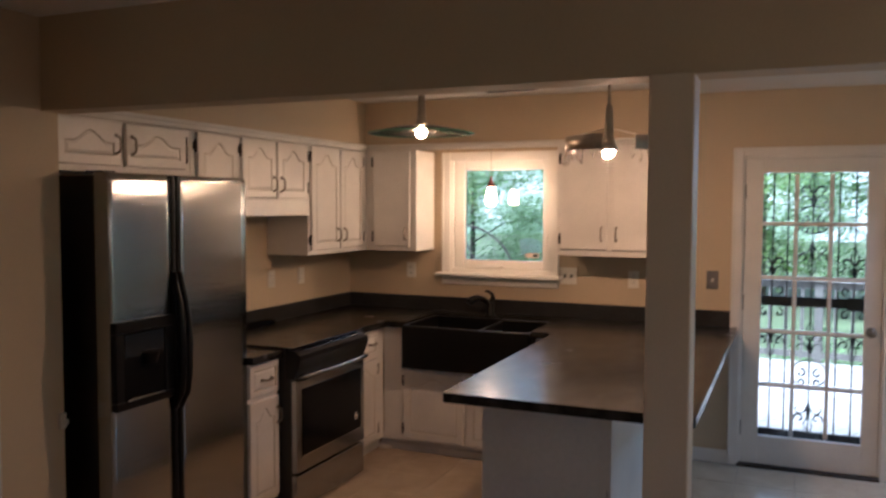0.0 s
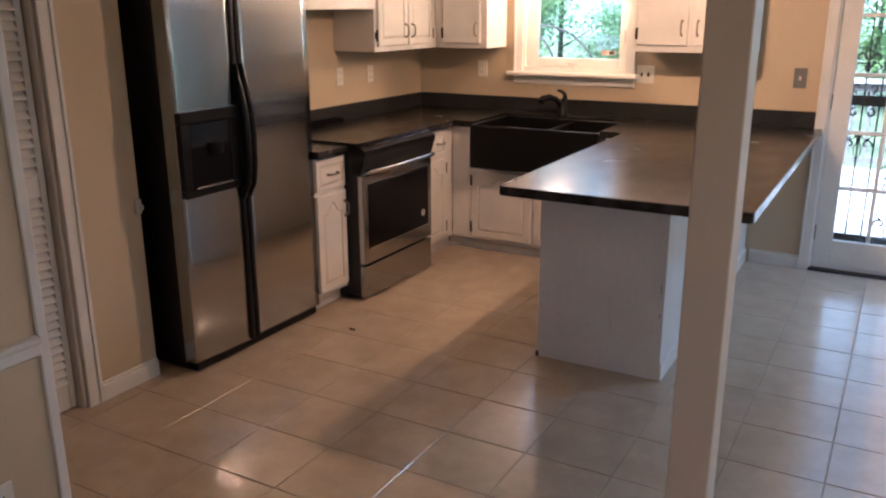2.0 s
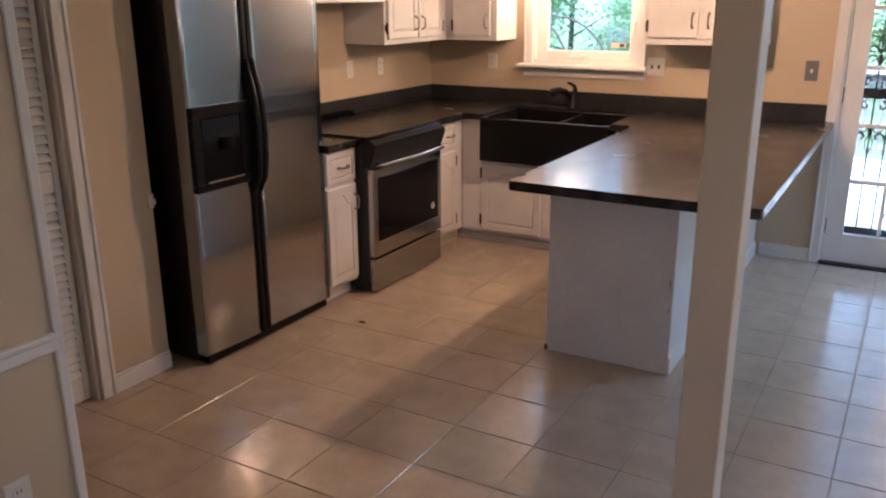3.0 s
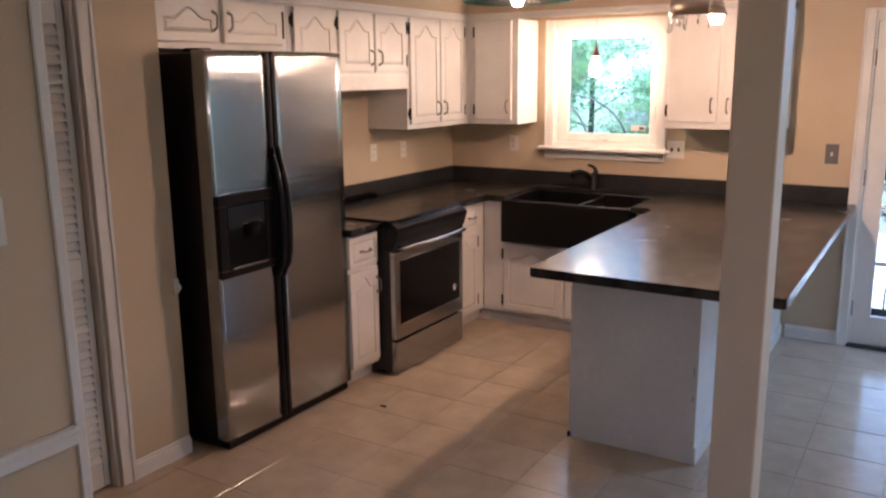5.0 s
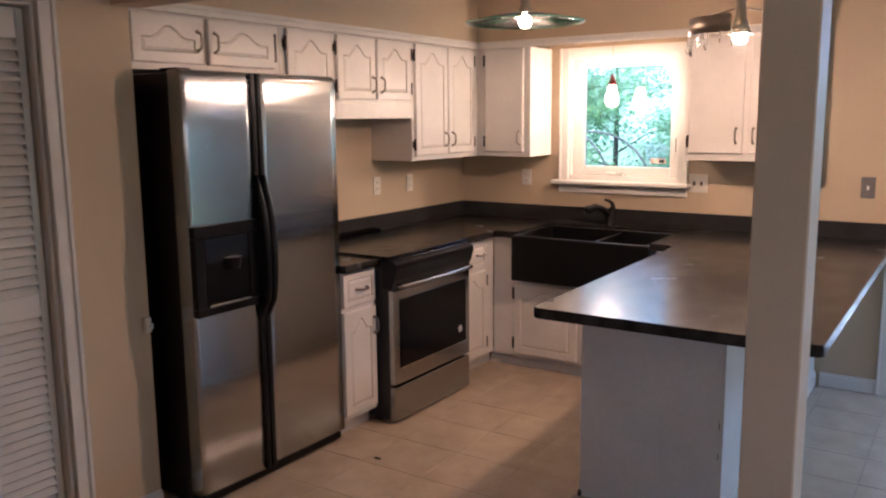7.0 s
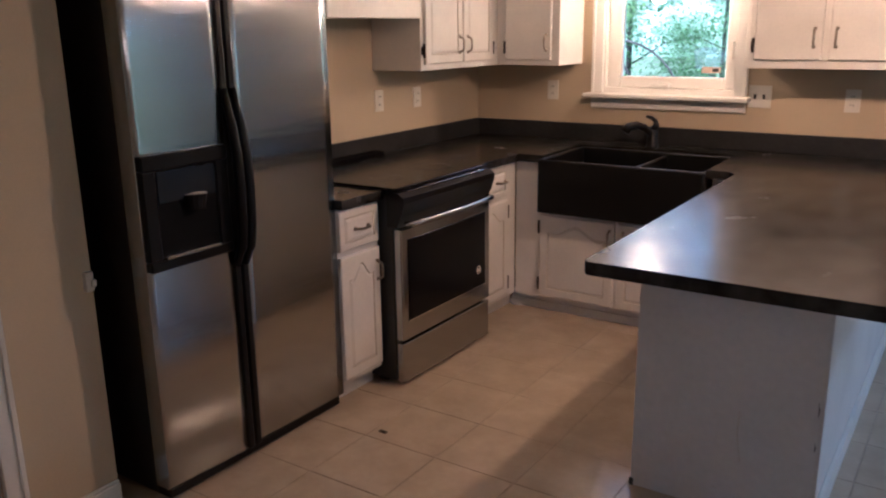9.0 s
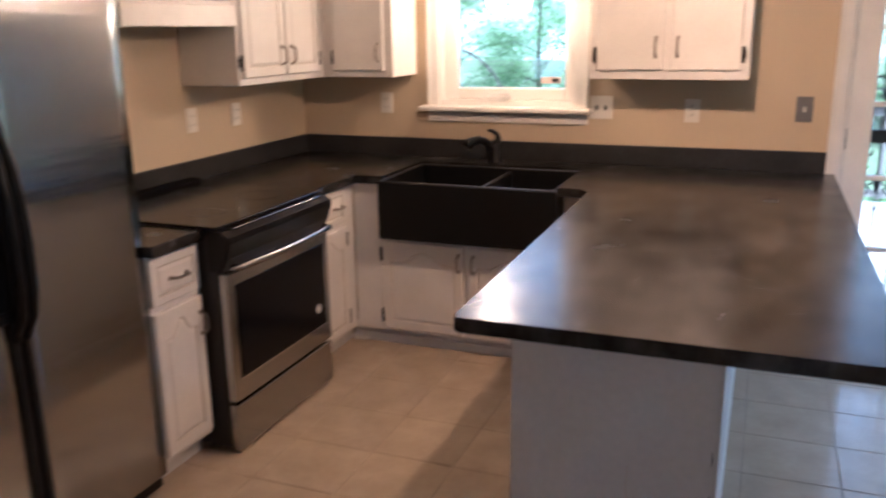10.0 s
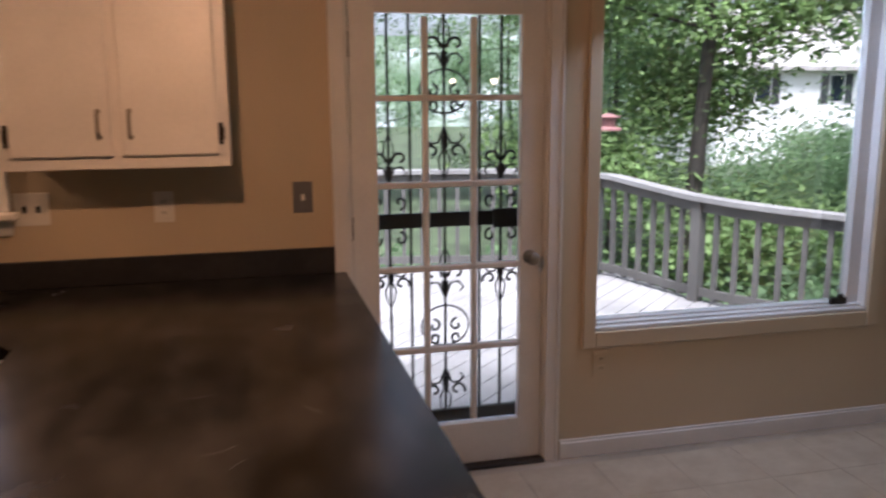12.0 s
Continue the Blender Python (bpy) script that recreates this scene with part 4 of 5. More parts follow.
for k in range(len(prof)):
    bm.faces.new((a[k], a[(k + 1) % len(prof)], b[(k + 1) % len(prof)], b[k]))
bm.faces.new(a[::-1])
bm.faces.new(b)
cp = part("control_panel", bm, BLACK, rg, "black front control panel")
part("top_trim", boxes((0.735, 0.772, ry0 + 0.06, ry1 - 0.06, 0.905, 0.9095), bevel=0.001), STEEL, rg)
part("cooktop", one(0.025, 0.752, ry0 - 0.012, ry1 + 0.008, 0.916, 0.926, bevel=0.003), BLACKGLASS, rg, "black glass cooktop")
part("vent_trim", boxes((0.03, 0.10, ry0, ry1, 0.926, 0.945), (0.05, 0.056, ry0 + 0.01, ry1 - 0.01, 0.945, 0.950), (0.075, 0.081, ry0 + 0.01, ry1 - 0.01, 0.945, 0.950), bevel=0.002), BLACKGLASS, rg)
for cx, cy, r in ((0.22, -1.72, 0.09), (0.22, -1.36, 0.075), (0.55, -1.72, 0.075), (0.55, -1.36, 0.10)):
    part("burner_ring", tube([(cx + r * math.cos(t), cy + r * math.sin(t), 0.9262) for t in [2 * math.pi * k / 32 for k in range(33)]], 0.0008, 4), BLACKTEX, rg)

# ---- electrical plates ----


def plate(face, at, u, v, w=0.072, h=0.115, mat_=PLASTIC, kind_="outlet", label="ivory duplex outlet on the wall"):
    p = face @ Vector((u, v, at))
    t = thing(kind_, p, label, kind_.replace("_", " "))
    m = lambda u0, u1, v0, v1, n0, n1: [face @ Vector((a, b, c)) for a in (u0, u1) for b in (v0, v1) for c in (n0, n1)]

    def hexa(*r):
        bm = bmesh.new()
        q = m(*r)
        bmesh.ops.convex_hull(bm, input=[bm.verts.new(x) for x in q])
        return bm
    part("plate", hexa(u - w / 2, u + w / 2, v - h / 2, v + h / 2, at, at + 0.006), mat_, t)
    gangs = max(1, round(w / 0.06))
    for g in range(gangs):
        cu = u + (g - (gangs - 1) / 2) * 0.046
        if kind_ == "light_switch":
            part("toggle", hexa(cu - 0.006, cu + 0.006, v - 0.012, v + 0.012, at + 0.006, at + 0.016), SLOT if mat_ is PLASTIC else PLASTIC, t)
        else:
            for s in (-1, 1):
                f = part("socket", hexa(cu - 0.016, cu + 0.016, v + s * 0.022 - 0.013, v + s * 0.022 + 0.013, at + 0.006, at + 0.009), mat_, t)
                for d in (-0.006, 0.006):
                    part("slot", hexa(cu + d - 0.0015, cu + d + 0.0015, v + s * 0.022 - 0.005, v + s * 0.022 + 0.006, at + 0.009, at + 0.0095), SLOT, f)
    return t


plate(EAST, 0.0, -1.062, 1.205)
plate(EAST, 0.0, -0.700, 1.20)
plate(SOUTH, 0.0, 0.545, 1.21)
plate(SOUTH, 0.0, 1.778, 1.208, 0.118, 0.118, kind_="light_switch", label="white double switch plate beside the window")
plate(SOUTH, 0.0, 2.235, 1.20)
plate(SOUTH, 0.0, 2.752, 1.218, 0.075, 0.122, PLATE, "light_switch", "dull grey metal switch plate beside the door")
plate(SOUTH, 0.0, 4.028, 0.43, mat_=WALL, label="beige painted outlet under the picture window")
plate(EAST, 1.40, -4.546, 1.385, 0.118, 0.118, kind_="light_switch", label="white double switch plate on the partition")
plate(EAST, 1.40, -4.53, 0.370, label="white duplex outlet under the chair rail")
pl = tagged(part("wall_plug", boxes((0.465, 0.487, -3.232, -3.202, 0.778, 0.843), (0.487, 0.497, -3.217, -3.199, 0.793, 0.818), bevel=0.003), PLASTIC), "small white plug on the wall corner beside the refrigerator", "plug")

# ---- pendant lamps ----


def socket_stem(parent, x, y, z):
    part("canopy", lathe([(0.001, 0), (0.06, 0), (0.055, -0.02), (0.012, -0.028), (0.001, -0.028)][::-1], (x, y, CEIL_Z), 20), CHROME, parent, smooth=True)
    part("stem", tube([(x, y, z + 0.20), (x, y, CEIL_Z - 0.02)], 0.007, 10), NICKEL, parent)
    part("socket", lathe([(0.001, 0.04), (0.036, 0.04), (0.034, 0.055), (0.024, 0.075), (0.021, 0.12), (0.019, 0.20), (0.013, 0.235), (0.001, 0.24)], (x, y, z), 20), NICKEL, parent, "dull metal socket", smooth=True)


def cup_bm(x, y, z, r0, r1, h):
    """An open metal cone that covers the upper half of a bulb."""
    return lathe([(0.016, h), (0.022, h - 0.006), (r0, h * 0.45), (r1, 0.0), (r1 + 0.003, 0.0), (r0 + 0.003, h * 0.45), (0.025, h)], (x, y, z), 28, close=False)


def bulb_bm(x, y, z, r=0.038):
    return lathe([(0.001, -r), (r * 0.5, -r * 0.87), (r * 0.87, -r * 0.5), (r, 0), (r * 0.87, r * 0.5), (r * 0.5, r * 0.9), (r * 0.35, r * 1.1), (0.001, r * 1.12)], (x, y, z), 20)


p1 = thing("pendant_lamp", (1.373, -1.615, 2.10), "chrome pendant lamp with a flat clear glass disc", "pendant lamp", "pendant lamps")
socket_stem(p1, 1.373, -1.615, 2.10)
part("bulb", bulb_bm(1.373, -1.615, 2.100, 0.031), BULB, p1, "lit round bulb", smooth=True)
sh = part("shade", lathe([(0.036, 0.046), (0.12, 0.042), (0.285, 0.006), (0.287, 0.0), (0.12, 0.036), (0.036, 0.040)], (1.373, -1.615, 2.092), 48, close=False), DISC, p1, "clear glass disc with greenish rim", smooth=True)
part("rim", tube([(1.373 + 0.288 * math.cos(t), -1.615 + 0.288 * math.sin(t), 2.096) for t in [2 * math.pi * k / 48 for k in range(49)]], 0.0035, 6), DISCEDGE, sh)
for t in range(3):
    a = t * 2.1 + 0.3
    part("clip", tube([(1.373 + 0.03 * math.cos(a), -1.615 + 0.03 * math.sin(a), 2.118), (1.373 + 0.075 * math.cos(a), -1.615 + 0.075 * math.sin(a), 2.112)], 0.004, 6), NICKEL, p1)

p2 = thing("pendant_lamp", (2.363, -1.482, 1.975), "chrome pendant lamp with a band of hanging hooks", "pendant lamp", "pendant lamps")
socket_stem(p2, 2.363, -1.482, 1.985)
part("bulb", bulb_bm(2.363, -1.482, 1.980, 0.031), BULB2, p2, "lit round bulb", smooth=True)
part("cup", cup_bm(2.363, -1.482, 1.988, 0.036, 0.050, 0.062), NICKEL, p2, "dull metal reflector cup", smooth=True)
R2 = 0.215


def band_bm(a0, a1, n=24):
    bm = bmesh.new()
    ang = [radians(a0 + (a1 - a0) * k / n) for k in range(n + 1)]
    rows = [[bm.verts.new((2.363 + (R2 + o) * math.cos(a), -1.482 + (R2 + o) * math.sin(a), z)) for a in ang] for o, z in ((0, 1.985), (0.0, 2.058), (0.003, 2.058), (0.003, 1.985))]
    for i in range(4):
        for k in range(n):
            bm.faces.new((rows[i][k], rows[i][k + 1], rows[(i + 1) % 4][k + 1], rows[(i + 1) % 4][k]))
    return bm


part("band", band_bm(150, 274, 28), NICKEL, p2, "curved brushed metal band", smooth=True)
part("band", band_bm(318, 345, 8), NICKEL, p2, "curved brushed metal band", smooth=True)
for t in (radians(200), radians(330)):
    part("spoke", tube([(2.363 + 0.02 * math.cos(t), -1.482 + 0.02 * math.sin(t), 2.10), (2.363 + R2 * math.cos(t), -1.482 + R2 * math.sin(t), 2.052)], 0.003, 6), CHROME, p2)
rng = random.Random(4)
for k in range(13):
    a = radians(150 + 124 * k / 9 if k < 10 else 312 + 14 * (k - 10)) + rng.uniform(-0.06, 0.06)
    x, y = 2.363 + R2 * math.cos(a), -1.482 + R2 * math.sin(a)
    l = rng.uniform(0.035, 0.075)
    dx, dy = math.cos(a), math.sin(a)
    o = rng.uniform(-0.02, 0.03)
    part("hook", tube([(x, y, 1.992), (x + dx * 0.006, y + dy * 0.006, 1.98 - l * 0.5), (x + dx * o * 0.5, y + dy * o * 0.5, 1.98 - l), (x + dx * o, y + dy * o, 1.98 - l + 0.006), (x + dx * o * 1.2, y + dy * o * 1.2, 1.98 - l + 0.02)], 0.0028, 6), CHROME, p2)

p3 = thing("pendant_lamp", (1.262, -0.20, 1.75), "small sink pendant lamp with a red cap", "pendant lamp", "pendant lamps")
part("cord", tube([(1.262, -0.20, 1.90), (1.262, -0.20, 2.138)], 0.0022, 6), NICKEL, p3, "thin wire")
part("canopy", lathe([(0.001, -0.012), (0.028, -0.012), (0.032, 0), (0.001, 0)], (1.262, -0.20, 2.14), 18), TRIM, p3)
part("cap", lathe([(0.001, 0.075), (0.006, 0.075), (0.012, 0.05), (0.03, 0.004), (0.028, 0.0), (0.001, 0.0)], (1.262, -0.20, 1.832), 20), RED, p3, "red cone cap", smooth=True)
part("bulb", lathe([(0.001, -0.06), (0.026, -0.053), (0.040, -0.026), (0.038, 0.008), (0.026, 0.044), (0.020, 0.072), (0.001, 0.073)], (1.262, -0.20, 1.760), 20), BULB3, p3, "lit frosted glass bulb", smooth=True)

vt = thing("ceiling_vent", (1.55, -0.66, CEIL_Z), "white slotted ceiling air vent", "vent")
part("frame", boxes((1.38, 1.72, -0.75, -0.735, CEIL_Z - 0.012, CEIL_Z), (1.38, 1.72, -0.615, -0.60, CEIL_Z - 0.012, CEIL_Z), (1.38, 1.395, -0.735, -0.615, CEIL_Z - 0.012, CEIL_Z), (1.705, 1.72, -0.735, -0.615, CEIL_Z - 0.012, CEIL_Z), bevel=0.002), PLATE, vt)
part("backing", one(1.395, 1.705, -0.735, -0.615, CEIL_Z - 0.003, CEIL_Z - 0.001), SLOT, vt)
for k in range(7):
    y = -0.727 + k * 0.0165
    part("slat", one(1.396, 1.704, y - 0.004, y + 0.004, CEIL_Z - 0.010, CEIL_Z - 0.004), PLATE, vt)

sc = tagged(part("scrap", boxes((0.93, 0.965, -2.32, -2.305, 0.005, 0.009)), DIRT), "small dark scrap on the tile floor", "scrap")
rag = bmesh.new()
bmesh.ops.create_icosphere(rag, subdivisions=2, radius=0.05, matrix=Matrix.Translation((0.64, -0.60, 0.012)) @ Matrix.Diagonal((1.4, 0.7, 0.35, 1)))
for v in rag.verts:
    v.co += Vector((noise.noise(v.co * 30), noise.noise(v.co * 30 + Vector((5, 0, 0))), 0)) * 0.02
    v.co.z = max(0.003, v.co.z)
tagged(part("crumpled_rag", rag, PLASTIC), "crumpled pale rag on the floor by the cabinet toe", "rag")

# ---- dining chandelier behind the walker ----
ch = thing("chandelier", (4.7, -4.1, 1.6), "brass dining chandelier with five lit candle bulbs", "chandelier")
part("canopy", lathe([(0.001, -0.03), (0.03, -0.03), (0.06, -0.005), (0.06, 0), (0.001, 0)], (4.7, -4.1, CEIL_Z), 20), NICKEL, ch)
part("rod", tube([(4.7, -4.1, 1.62), (4.7, -4.1, CEIL_Z - 0.02)], 0.007, 8), NICKEL, ch)
part("hub", lathe([(0.001, -0.07), (0.02, -0.05), (0.045, 0), (0.02, 0.05), (0.001, 0.07)], (4.7, -4.1, 1.58), 20), NICKEL, ch, smooth=True)
for k in range(5):
    a = 2 * math.pi * k / 5 + 0.25
    dx, dy = math.cos(a), math.sin(a)
    arm = part("arm", tube([(4.7 + dx * r, -4.1 + dy * r, z) for r, z in ((0.03, 1.58), (0.14, 1.52), (0.26, 1.53), (0.33, 1.58), (0.34, 1.62))], 0.007, 8), NICKEL, ch, smooth=True)
    part("candle", tube([(4.7 + dx * 0.34, -4.1 + dy * 0.34, 1.62), (4.7 + dx * 0.34, -4.1 + dy * 0.34, 1.69)], 0.011, 10), PLASTIC, arm)
    part("bulb", bulb_bm(4.7 + dx * 0.34, -4.1 + dy * 0.34, 1.717, 0.024), BULB4, arm, "lit candle bulb", smooth=True)

# ---- outdoors ----
GZ = -1.7
bm = bmesh.new()
n = 40
vg = [[bm.verts.new((x, y, GZ + (0.35 * noise.noise(Vector((x, y, 0)) * 0.08)) + max(0, (math.hypot(x, y) - 45)) * 0.02)) for x in [-400 + 800 * i / n for i in range(n + 1)]] for y in [-400 + 800 * j / n for j in range(n + 1)]]
for j in range(n):
    for i in range(n):
        bm.faces.new((vg[j][i], vg[j][i + 1], vg[j + 1][i + 1], vg[j + 1][i]))
structure("ground", bm, GRASS, "green lawn", "ground")

DZ = -0.12
deckpoly = [(0.3, 0.17), (7.4, 0.17), (6.95, 1.75), (6.2, 2.85), (6.02, 3.9), (5.7, 4.3), (5.0, 4.65), (0.3, 5.0)]
deck = thing("deck", (3, 2.5, DZ), "weathered grey wooden deck with diagonal boards", "deck", kind="structure")
part("fascia", prism(deckpoly, DZ - 0.25, DZ - 0.03), RAILW, deck)


def clip_line(poly, nx, ny, c):
    """Where the line nx*x + ny*y = c crosses a convex polygon."""
    out = []
    for (xa, ya), (xb, yb) in zip(poly, poly[1:] + poly[:1]):
        da, db = nx * xa + ny * ya - c, nx * xb + ny * yb - c
        if (da < 0) != (db < 0):
            s = da / (da - db)
            out.append((xa + s * (xb - xa), ya + s * (yb - ya)))
    return out


q = math.sqrt(0.5)
cs = [q * x - q * y for x, y in deckpoly]
k = min(cs) + 0.02
while k < max(cs) - 0.16:
    lo, hi = clip_line(deckpoly, q, -q, k), clip_line(deckpoly, q, -q, k + 0.139)
    if len(lo) == 2 and len(hi) == 2:
        lo.sort(), hi.sort()
        part("board", prism([lo[0], lo[1], hi[1], hi[0]], DZ - 0.03, DZ), DECK, deck)
    k += 0.146

railing = thing("deck_railing", (5.9, 3, DZ), "weathered grey wooden deck railing that curves round", "railing")
rp = [Vector(p) for p in ((0.4, 4.95, 0.85), (2.6, 4.85, 0.85), (4.0, 4.75, 0.85), (5.0, 4.55, 0.85), (5.6, 4.22, 0.845), (5.88, 3.85, 0.835), (6.02, 3.35, 0.79), (6.14, 2.85, 0.755), (6.30, 2.5, 0.735), (6.50, 2.17, 0.72), (6.84, 1.75, 0.70), (7.3, 1.1, 0.68))]


def along(d):
    for a, b in zip(rp, rp[1:]):
        l = (b - a).length
        if d <= l:
            return a.lerp(b, d / l), (b - a).normalized()
        d -= l
    return rp[-1], (rp[-1] - rp[-2]).normalized()


def rail_bm(dz0, dz1, half):
    bm = bmesh.new()
    total = sum((b - a).length for a, b in zip(rp, rp[1:]))
    loops = []
    for k in range(61):
        p, d = along(total * k / 60)
        s = Vector((d.y, -d.x, 0)).normalized() * half
        loops.append([bm.verts.new(p + s * e + Vector((0, 0, z))) for e, z in ((-1, dz0), (1, dz0), (1, dz1), (-1, dz1))])
    for a, b in zip(loops, loops[1:]):
        for i in range(4):
            bm.faces.new((a[i], a[(i + 1) % 4], b[(i + 1) % 4], b[i]))
    bm.faces.new(loops[0][::-1])
    bm.faces.new(loops[-1])
    return bm


# the cap's lighter tone puts the light on its top into the colour
part("cap_rail", rail_bm(-0.02, 0.02, 0.075), CAPW, railing, "cap rail, painted paler as if sunlit")
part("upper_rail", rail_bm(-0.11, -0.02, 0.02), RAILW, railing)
total = sum((b - a).length for a, b in zip(rp, rp[1:]))
d = 0.1
i = 0
while d < total:
    p, t = along(d)
    bm = bmesh.new()
    if i % 7 == 3:
        box(bm, -0.045, 0.045, -0.045, 0.045, DZ - 0.2, p.z - 0.02)
        nm = "post"
    else:
        box(bm, -0.019, 0.019, -0.019, 0.019, DZ + 0.03, p.z - 0.09)
        nm = "baluster"
    bmesh.ops.rotate(bm, verts=bm.verts, cent=(0, 0, 0), matrix=Matrix.Rotation(math.atan2(t.y, t.x), 3, "Z"))
    bmesh.ops.translate(bm, verts=bm.verts, vec=(p.x, p.y, 0))
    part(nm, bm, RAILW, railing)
    d += 0.178
    i += 1
bm = rail_bm(0, 0.0, 0.02)
for idx, v in enumerate(bm.verts):
    v.co.z = DZ + (0.05 if idx % 4 < 2 else 0.12)
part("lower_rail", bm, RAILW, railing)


def leaves_bm(centres, per, spread, size, rng):
    """Many small bent leaves scattered in clumps."""
    verts, faces = [], []
    for c in centres:
        for _ in range(per):
            o = Vector((rng.gauss(0, 1), rng.gauss(0, 1), rng.gauss(0, 0.55))) * spread
            p = c + o
            a, b = rng.uniform(0, 6.28), rng.uniform(-0.5, 0.9)
            s = size * rng.uniform(0.6, 1.3)
            u = Vector((math.cos(a) * math.cos(b), math.sin(a) * math.cos(b), -math.sin(b)))
            w = u.cross(Vector((rng.uniform(-0.5, 0.5), rng.uniform(-0.5, 0.5), 1))).normalized()
            k = len(verts)
            dn = Vector((0, 0, -0.12 * s))
            verts += [p - u * s, p + w * s * 0.62 + dn, p + u * s, p - w * s * 0.62 + dn]
            faces += [(k, k + 1, k + 2), (k, k + 2, k + 3)]
    return verts, faces


def tree(loc, height, crown_r, seed, leaf, per, size, lean=(0, 0), label="broad-leaved green tree beyond the deck", low=0.25, skew=0.0, thin=None, gap=None, girth=1.0):
    rng = random.Random(seed)
    t = thing("tree", loc, label, "tree", "trees beyond the deck")
    base = Vector(loc)
    pts = [base + Vector((lean[0] * s + 0.12 * noise.noise(Vector((seed, s * 3, 0))), lean[1] * s + 0.12 * noise.noise(Vector((seed, s * 3, 9))), height * 0.95 * s)) for s in [k / 9 for k in range(10)]]
    r0 = 0.011 * height * girth + 0.02
    part("trunk", tube(pts, [r0 * (1 - 0.85 * k / 9) for k in range(10)], 9), BARK, t, smooth=True)
    centres = []
    for k in range(15):
        s = low + (0.97 - low) * k / 14
        i = min(8, int(s * 9))
        p = pts[i].lerp(pts[i + 1], s * 9 - i)
        a = k * 2.4 + rng.uniform(-0.4, 0.4)
        reach = crown_r * (0.45 + 0.55 * math.sin(math.pi * min(1, (s - low) / (1 - low) * 0.85 + 0.15))) * rng.uniform(0.8, 1.15) * (1 - skew * max(0, math.cos(a)))
        e = p + Vector((math.cos(a) * reach, math.sin(a) * reach, reach * rng.uniform(0.05, 0.4)))
        m = p.lerp(e, 0.5) + Vector((0, 0, 0.10 * reach))
        if thin is not None and math.cos(a - thin) > 0.6:          # the shaded side has lost its limbs
            continue
        part("limb", tube([p, m, e], [r0 * 0.32 * (1.1 - s), r0 * 0.2 * (1.1 - s), 0.008], 6), BARK, t, smooth=True)
        for f in (0.35, 0.6, 0.8, 1.0):
            c = p.lerp(e, f) + Vector((rng.gauss(0, 0.2), rng.gauss(0, 0.2), rng.gauss(0, 0.15) + 0.08 * reach)) * crown_r * 0.4
            if gap and c.x > gap[0] and gap[1] < c.z < gap[2]:      # an open stretch between two storeys of branches
                continue
            centres.append(c)
    verts, faces = leaves_bm(centres, per, crown_r * 0.18, size, rng)
    me = bpy.data.meshes.new("crown")
    me.from_pydata(verts, [], faces)
    me.materials.append(leaf)
    cr = new("crown", me)
    cr.parent = t
    cr.matrix_parent_inverse = Matrix.Translation(-base)
    return t


ta = tree((8.62, 7.1, GZ), 9.0, 3.0, 3, LEAF, 1150, 0.066, (0.25, 0.0), label="maple tree with a slim dark trunk beyond the railing", low=0.12, skew=0.42, thin=-2.1, gap=(9.85, 1.45, 2.4), girth=1.3)
tb = tree((-5.4, 11.0, GZ), 8.0, 2.7, 8, LEAF2, 330, 0.055, (0.2, 0.1), low=0.12)
tc = tree((22.0, 11.0, GZ), 9.0, 3.4, 12, LEAF, 320, 0.085, (-0.3, 0.2), low=0.1)
# Trees at (12.6, 5.0) and (15.6, 8.4): unseen, added to green the refrigerator's reflection.
for src, spots in ((tb, ((-2.4, 14.5, 0.75, 60), (12.6, 5.0, 0.9, 200), (15.6, 8.4, 1.0, 250), (9.8, 12.2, 0.85, 15), (10.6, 21, 1.0, 130), (11.0, 17, 1.0, 300), (-12, 14, 1.2, 20), (5.6, 21, 1.0, 90), (19, 3.0, 0.8, 180), (-7.5, 22, 1.1, 75))),
                   (tc, ((18.5, 8.0, 0.7, 40), (-9, 16, 0.9, 220), (2.2, 26, 1.0, 310), (17, 26, 0.9, 150), (22, -3, 0.8, 260)))):
    for x, y, s, a in spots:
        copy_thing(src, pose(x, y, GZ, 0, 0, a) @ Matrix.Scale(s, 4))

# distant woods as a backdrop, haze in its colour and a faint glow
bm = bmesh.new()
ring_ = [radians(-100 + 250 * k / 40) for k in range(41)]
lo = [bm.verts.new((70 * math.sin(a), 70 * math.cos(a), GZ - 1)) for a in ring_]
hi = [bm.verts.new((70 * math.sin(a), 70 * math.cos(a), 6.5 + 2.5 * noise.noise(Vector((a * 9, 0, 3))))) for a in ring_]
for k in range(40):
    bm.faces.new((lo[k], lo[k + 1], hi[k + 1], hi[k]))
structure("backdrop", bm, HAZE, "distant woods backdrop, pale haze painted in, faintly glowing", "backdrop")

# low shrubs against the deck
rng = random.Random(5)
cent = [Vector((rng.uniform(-6, 16), rng.uniform(5.6, 9.5), GZ + rng.uniform(0.1, 0.9))) for _ in range(150)] + [Vector((rng.uniform(7.2, 12), rng.uniform(1.0, 6), GZ + rng.uniform(0.1, 1.0))) for _ in range(80)]
cent += [Vector((x, 0.9 * x + rng.uniform(-2.5, 2.5), GZ + rng.uniform(0.2, 2.0))) for x in [rng.uniform(13, 26) for _ in range(190)]]
verts, faces = leaves_bm(cent, 110, 0.36, 0.08, rng)
me = bpy.data.meshes.new("undergrowth")
me.from_pydata(verts, [], faces)
me.materials.append(LEAF2)
tagged(new("undergrowth", me), "dense green undergrowth below the deck", "shrubs", kind="stuff")

# bowed bare branches seen through the sink window
bb = thing("bent_branches", (-1.2, 4.2, GZ), "thin bare branches bent in arcs", "branches")
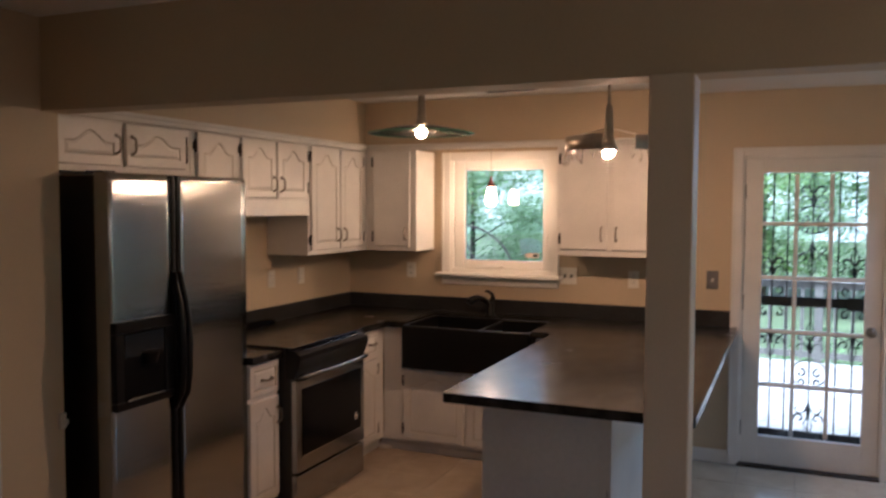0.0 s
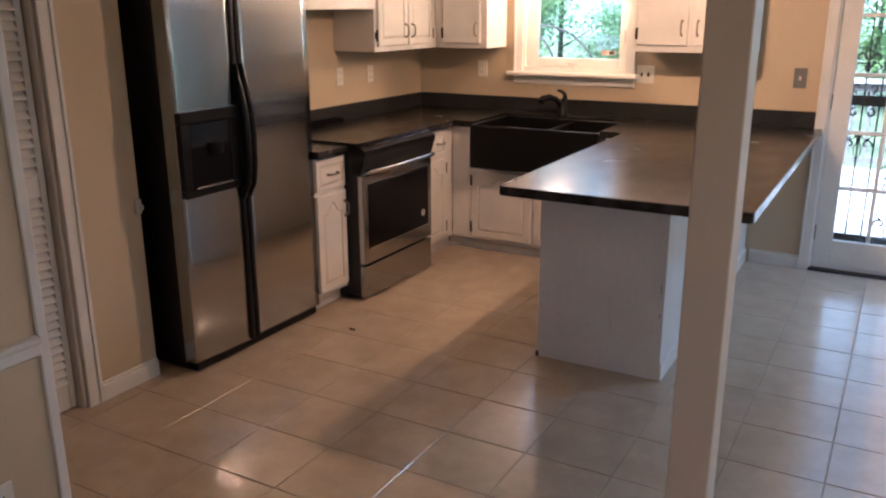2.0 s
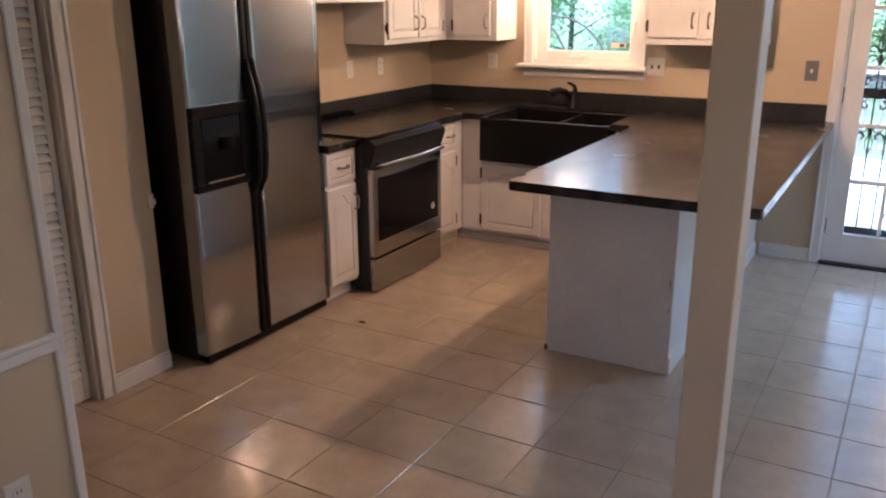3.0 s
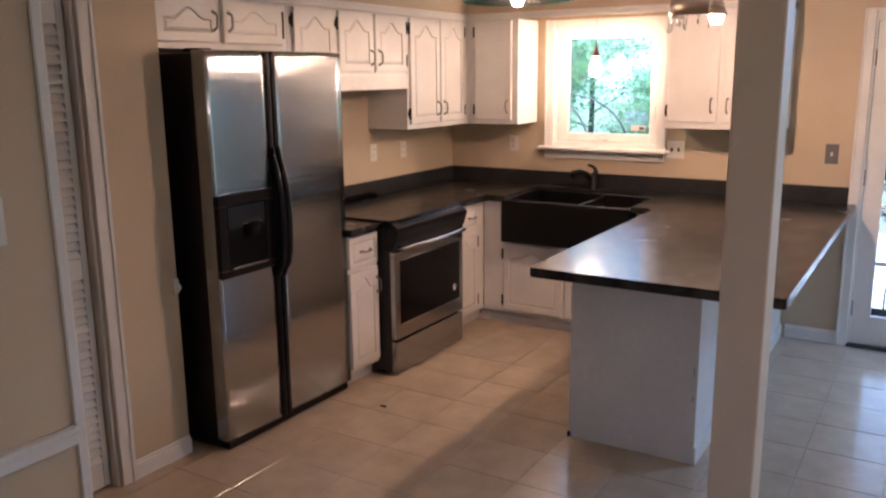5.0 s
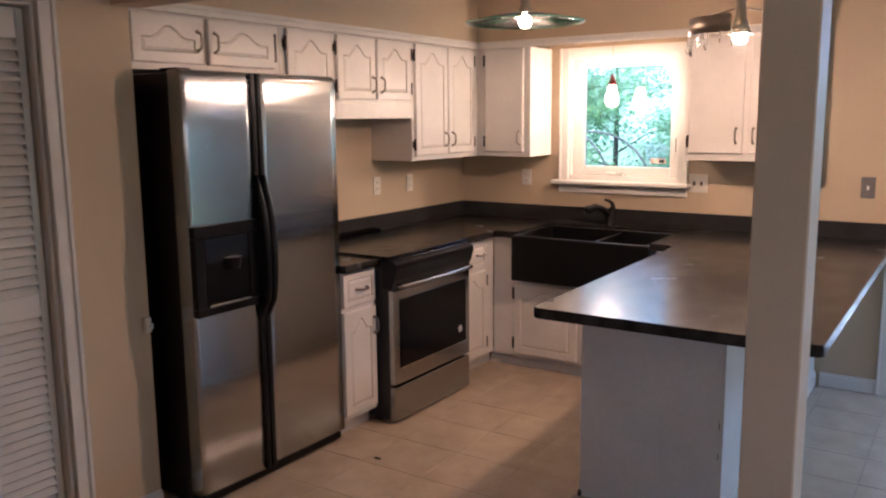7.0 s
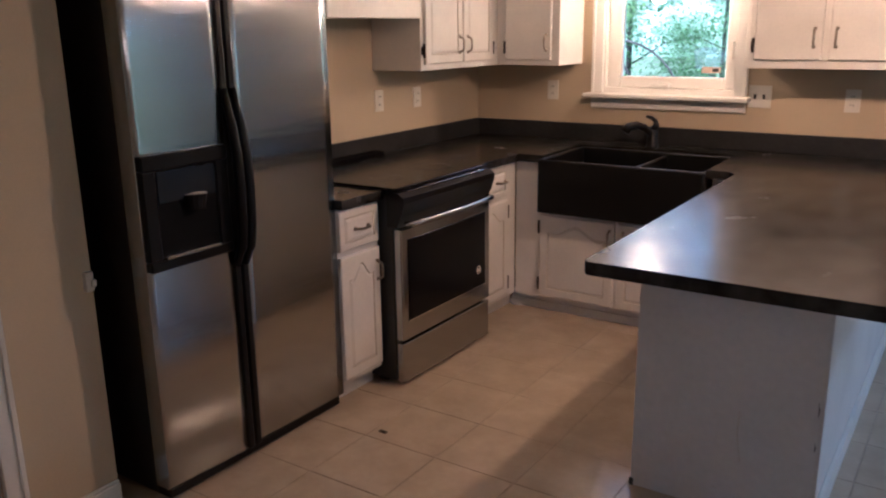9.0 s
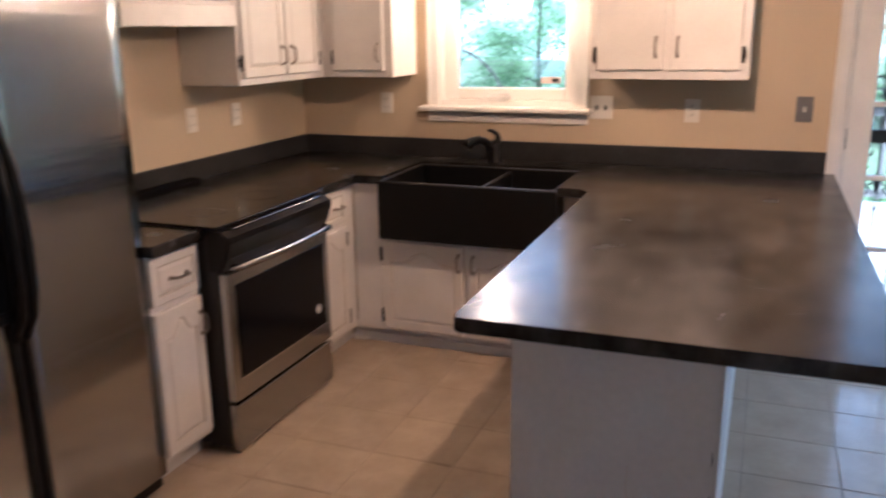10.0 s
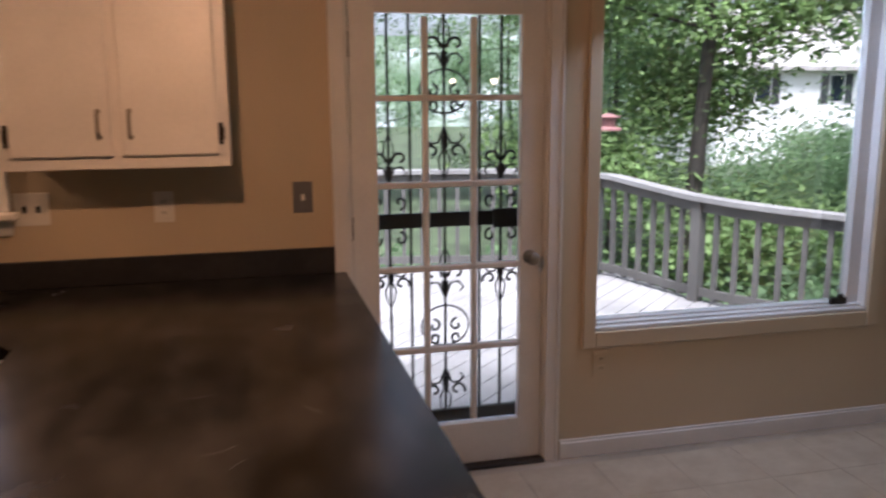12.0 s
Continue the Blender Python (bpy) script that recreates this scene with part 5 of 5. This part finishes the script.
for k, (r, ox) in enumerate(((1.05, -0.1), (0.62, -0.35), (0.85, 0.5))):
    part("branch", tube([(-1.6 + ox + r * math.cos(t), 4.6 + 0.2 * k, 0.62 + r * 0.95 * math.sin(t)) for t in [radians(-70 + 230 * i / 22) for i in range(23)]], 0.014, 6), BARK, bb)
part("stem", tube([(-1.55, 4.6, GZ), (-1.6, 4.6, 0.3), (-1.2, 4.65, 1.0)], [0.03, 0.022, 0.012], 6), BARK, bb)

# neighbour's house
hs = thing("house", (29, 34, GZ), "white sided house with dark shutters behind the trees", "house")
hx0, hx1, hy0, hy1, hz1 = 23.2, 36.5, 30.0, 38.0, 2.55
hw = part("wall", one(hx0, hx1, hy0, hy1, GZ - 1, hz1), SIDING, hs)
for k in range(16):
    z = GZ + 0.25 * k
    part("siding_board", one(hx0 - 0.02, hx1 + 0.02, hy0 - 0.03, hy0 - 0.002, z, z + 0.235), SIDING, hw)
bm = bmesh.new()
prof = [(hy0 - 0.6, hz1 - 0.05), (hy0 - 0.6, hz1 + 0.15), ((hy0 + hy1) / 2, hz1 + 3.0), (hy1 + 0.6, hz1 + 0.15), (hy1 + 0.6, hz1 - 0.05)]
a = [bm.verts.new((hx0 - 0.5, y, z)) for y, z in prof]
b = [bm.verts.new((hx1 + 0.5, y, z)) for y, z in prof]
for k in range(5):
    bm.faces.new((a[k], a[(k + 1) % 5], b[(k + 1) % 5], b[k]))
bm.faces.new(a[::-1])
bm.faces.new(b)
part("roof", bm, ROOF, hs)
for x in (25.4, 29.25, 33.2):
    w = part("window", one(x - 0.42, x + 0.42, hy0 - 0.06, hy0 - 0.031, 1.05, 2.35), SIDING, hs)
    part("glass", one(x - 0.36, x + 0.36, hy0 - 0.068, hy0 - 0.061, 1.12, 2.28), BLUEPANEL, w)
    for s in (-1, 1):
        part("shutter", one(x + s * 0.64 - 0.2, x + s * 0.64 + 0.2, hy0 - 0.075, hy0 - 0.031, 1.02, 2.38), SHUTTER, hs)

fd = thing("bird_feeder", (5.19, 2.5, 1.36), "small red bird feeder hanging outside the window", "bird feeder")
part("tank", lathe([(0.001, 0), (0.10, 0), (0.10, 0.015), (0.055, 0.03), (0.06, 0.09), (0.09, 0.10), (0.001, 0.13)], (5.19, 2.5, 1.33), 18), FADED, fd)
part("wire", tube([(5.19, 2.5, 1.46), (5.19, 2.5, 3.3)], 0.003, 5), IRON, fd)

# ---- floor tiles, last ----
TX, TY, PXX, PYY = 3.282, -0.735, 0.340, 0.327
floor = structure("floor", one(-0.4, EAST_X + WN, SOUTH_Y - WN, 0.0, -0.20, 0.0015), GROUT, "grey-beige square ceramic tile floor with pale grout", "floor")


def tile_mesh(x0, x1, y0, y1):
    bm = one(x0, x1, y0, y1, -0.010, 0.004, bevel=0.0018)
    me = bpy.data.meshes.new("tile")
    bm.to_mesh(me)
    bm.free()
    me.materials.append(TILE)
    return me


shared = tile_mesh(-PXX / 2 + 0.0018, PXX / 2 - 0.0018, -PYY / 2 + 0.0018, PYY / 2 - 0.0018)
near, rest = [], []
for i in range(-13, 11):
    for j in range(-3, 27):
        x, y = TX + (i + 0.5) * PXX, TY - (j - 0.5) * PYY
        if not (0.0 < x < EAST_X and SOUTH_Y < y < -0.03):
            continue
        ((near if 0.4 < x < 5.3 and y > -5.3 and not (x < 0.45 and y > -3.2) and not (2.0 < x < 2.4 and y > -2.0) else rest)).append((x, y))
rng = random.Random(9)
for x, y in near[:300]:
    t = new("tile", shared)
    t.parent = floor
    t.location = (x, min(y, -PYY / 2), rng.uniform(-0.0006, 0.0006))
bm = bmesh.new()
for x, y in rest + near[300:]:
    box(bm, x - PXX / 2 + 0.0018, x + PXX / 2 - 0.0018, y - PYY / 2 + 0.0018, min(-0.001, y + PYY / 2 - 0.0018), -0.010, 0.004)
tagged(part("tile_field", bm, TILE, floor), kind="stuff")
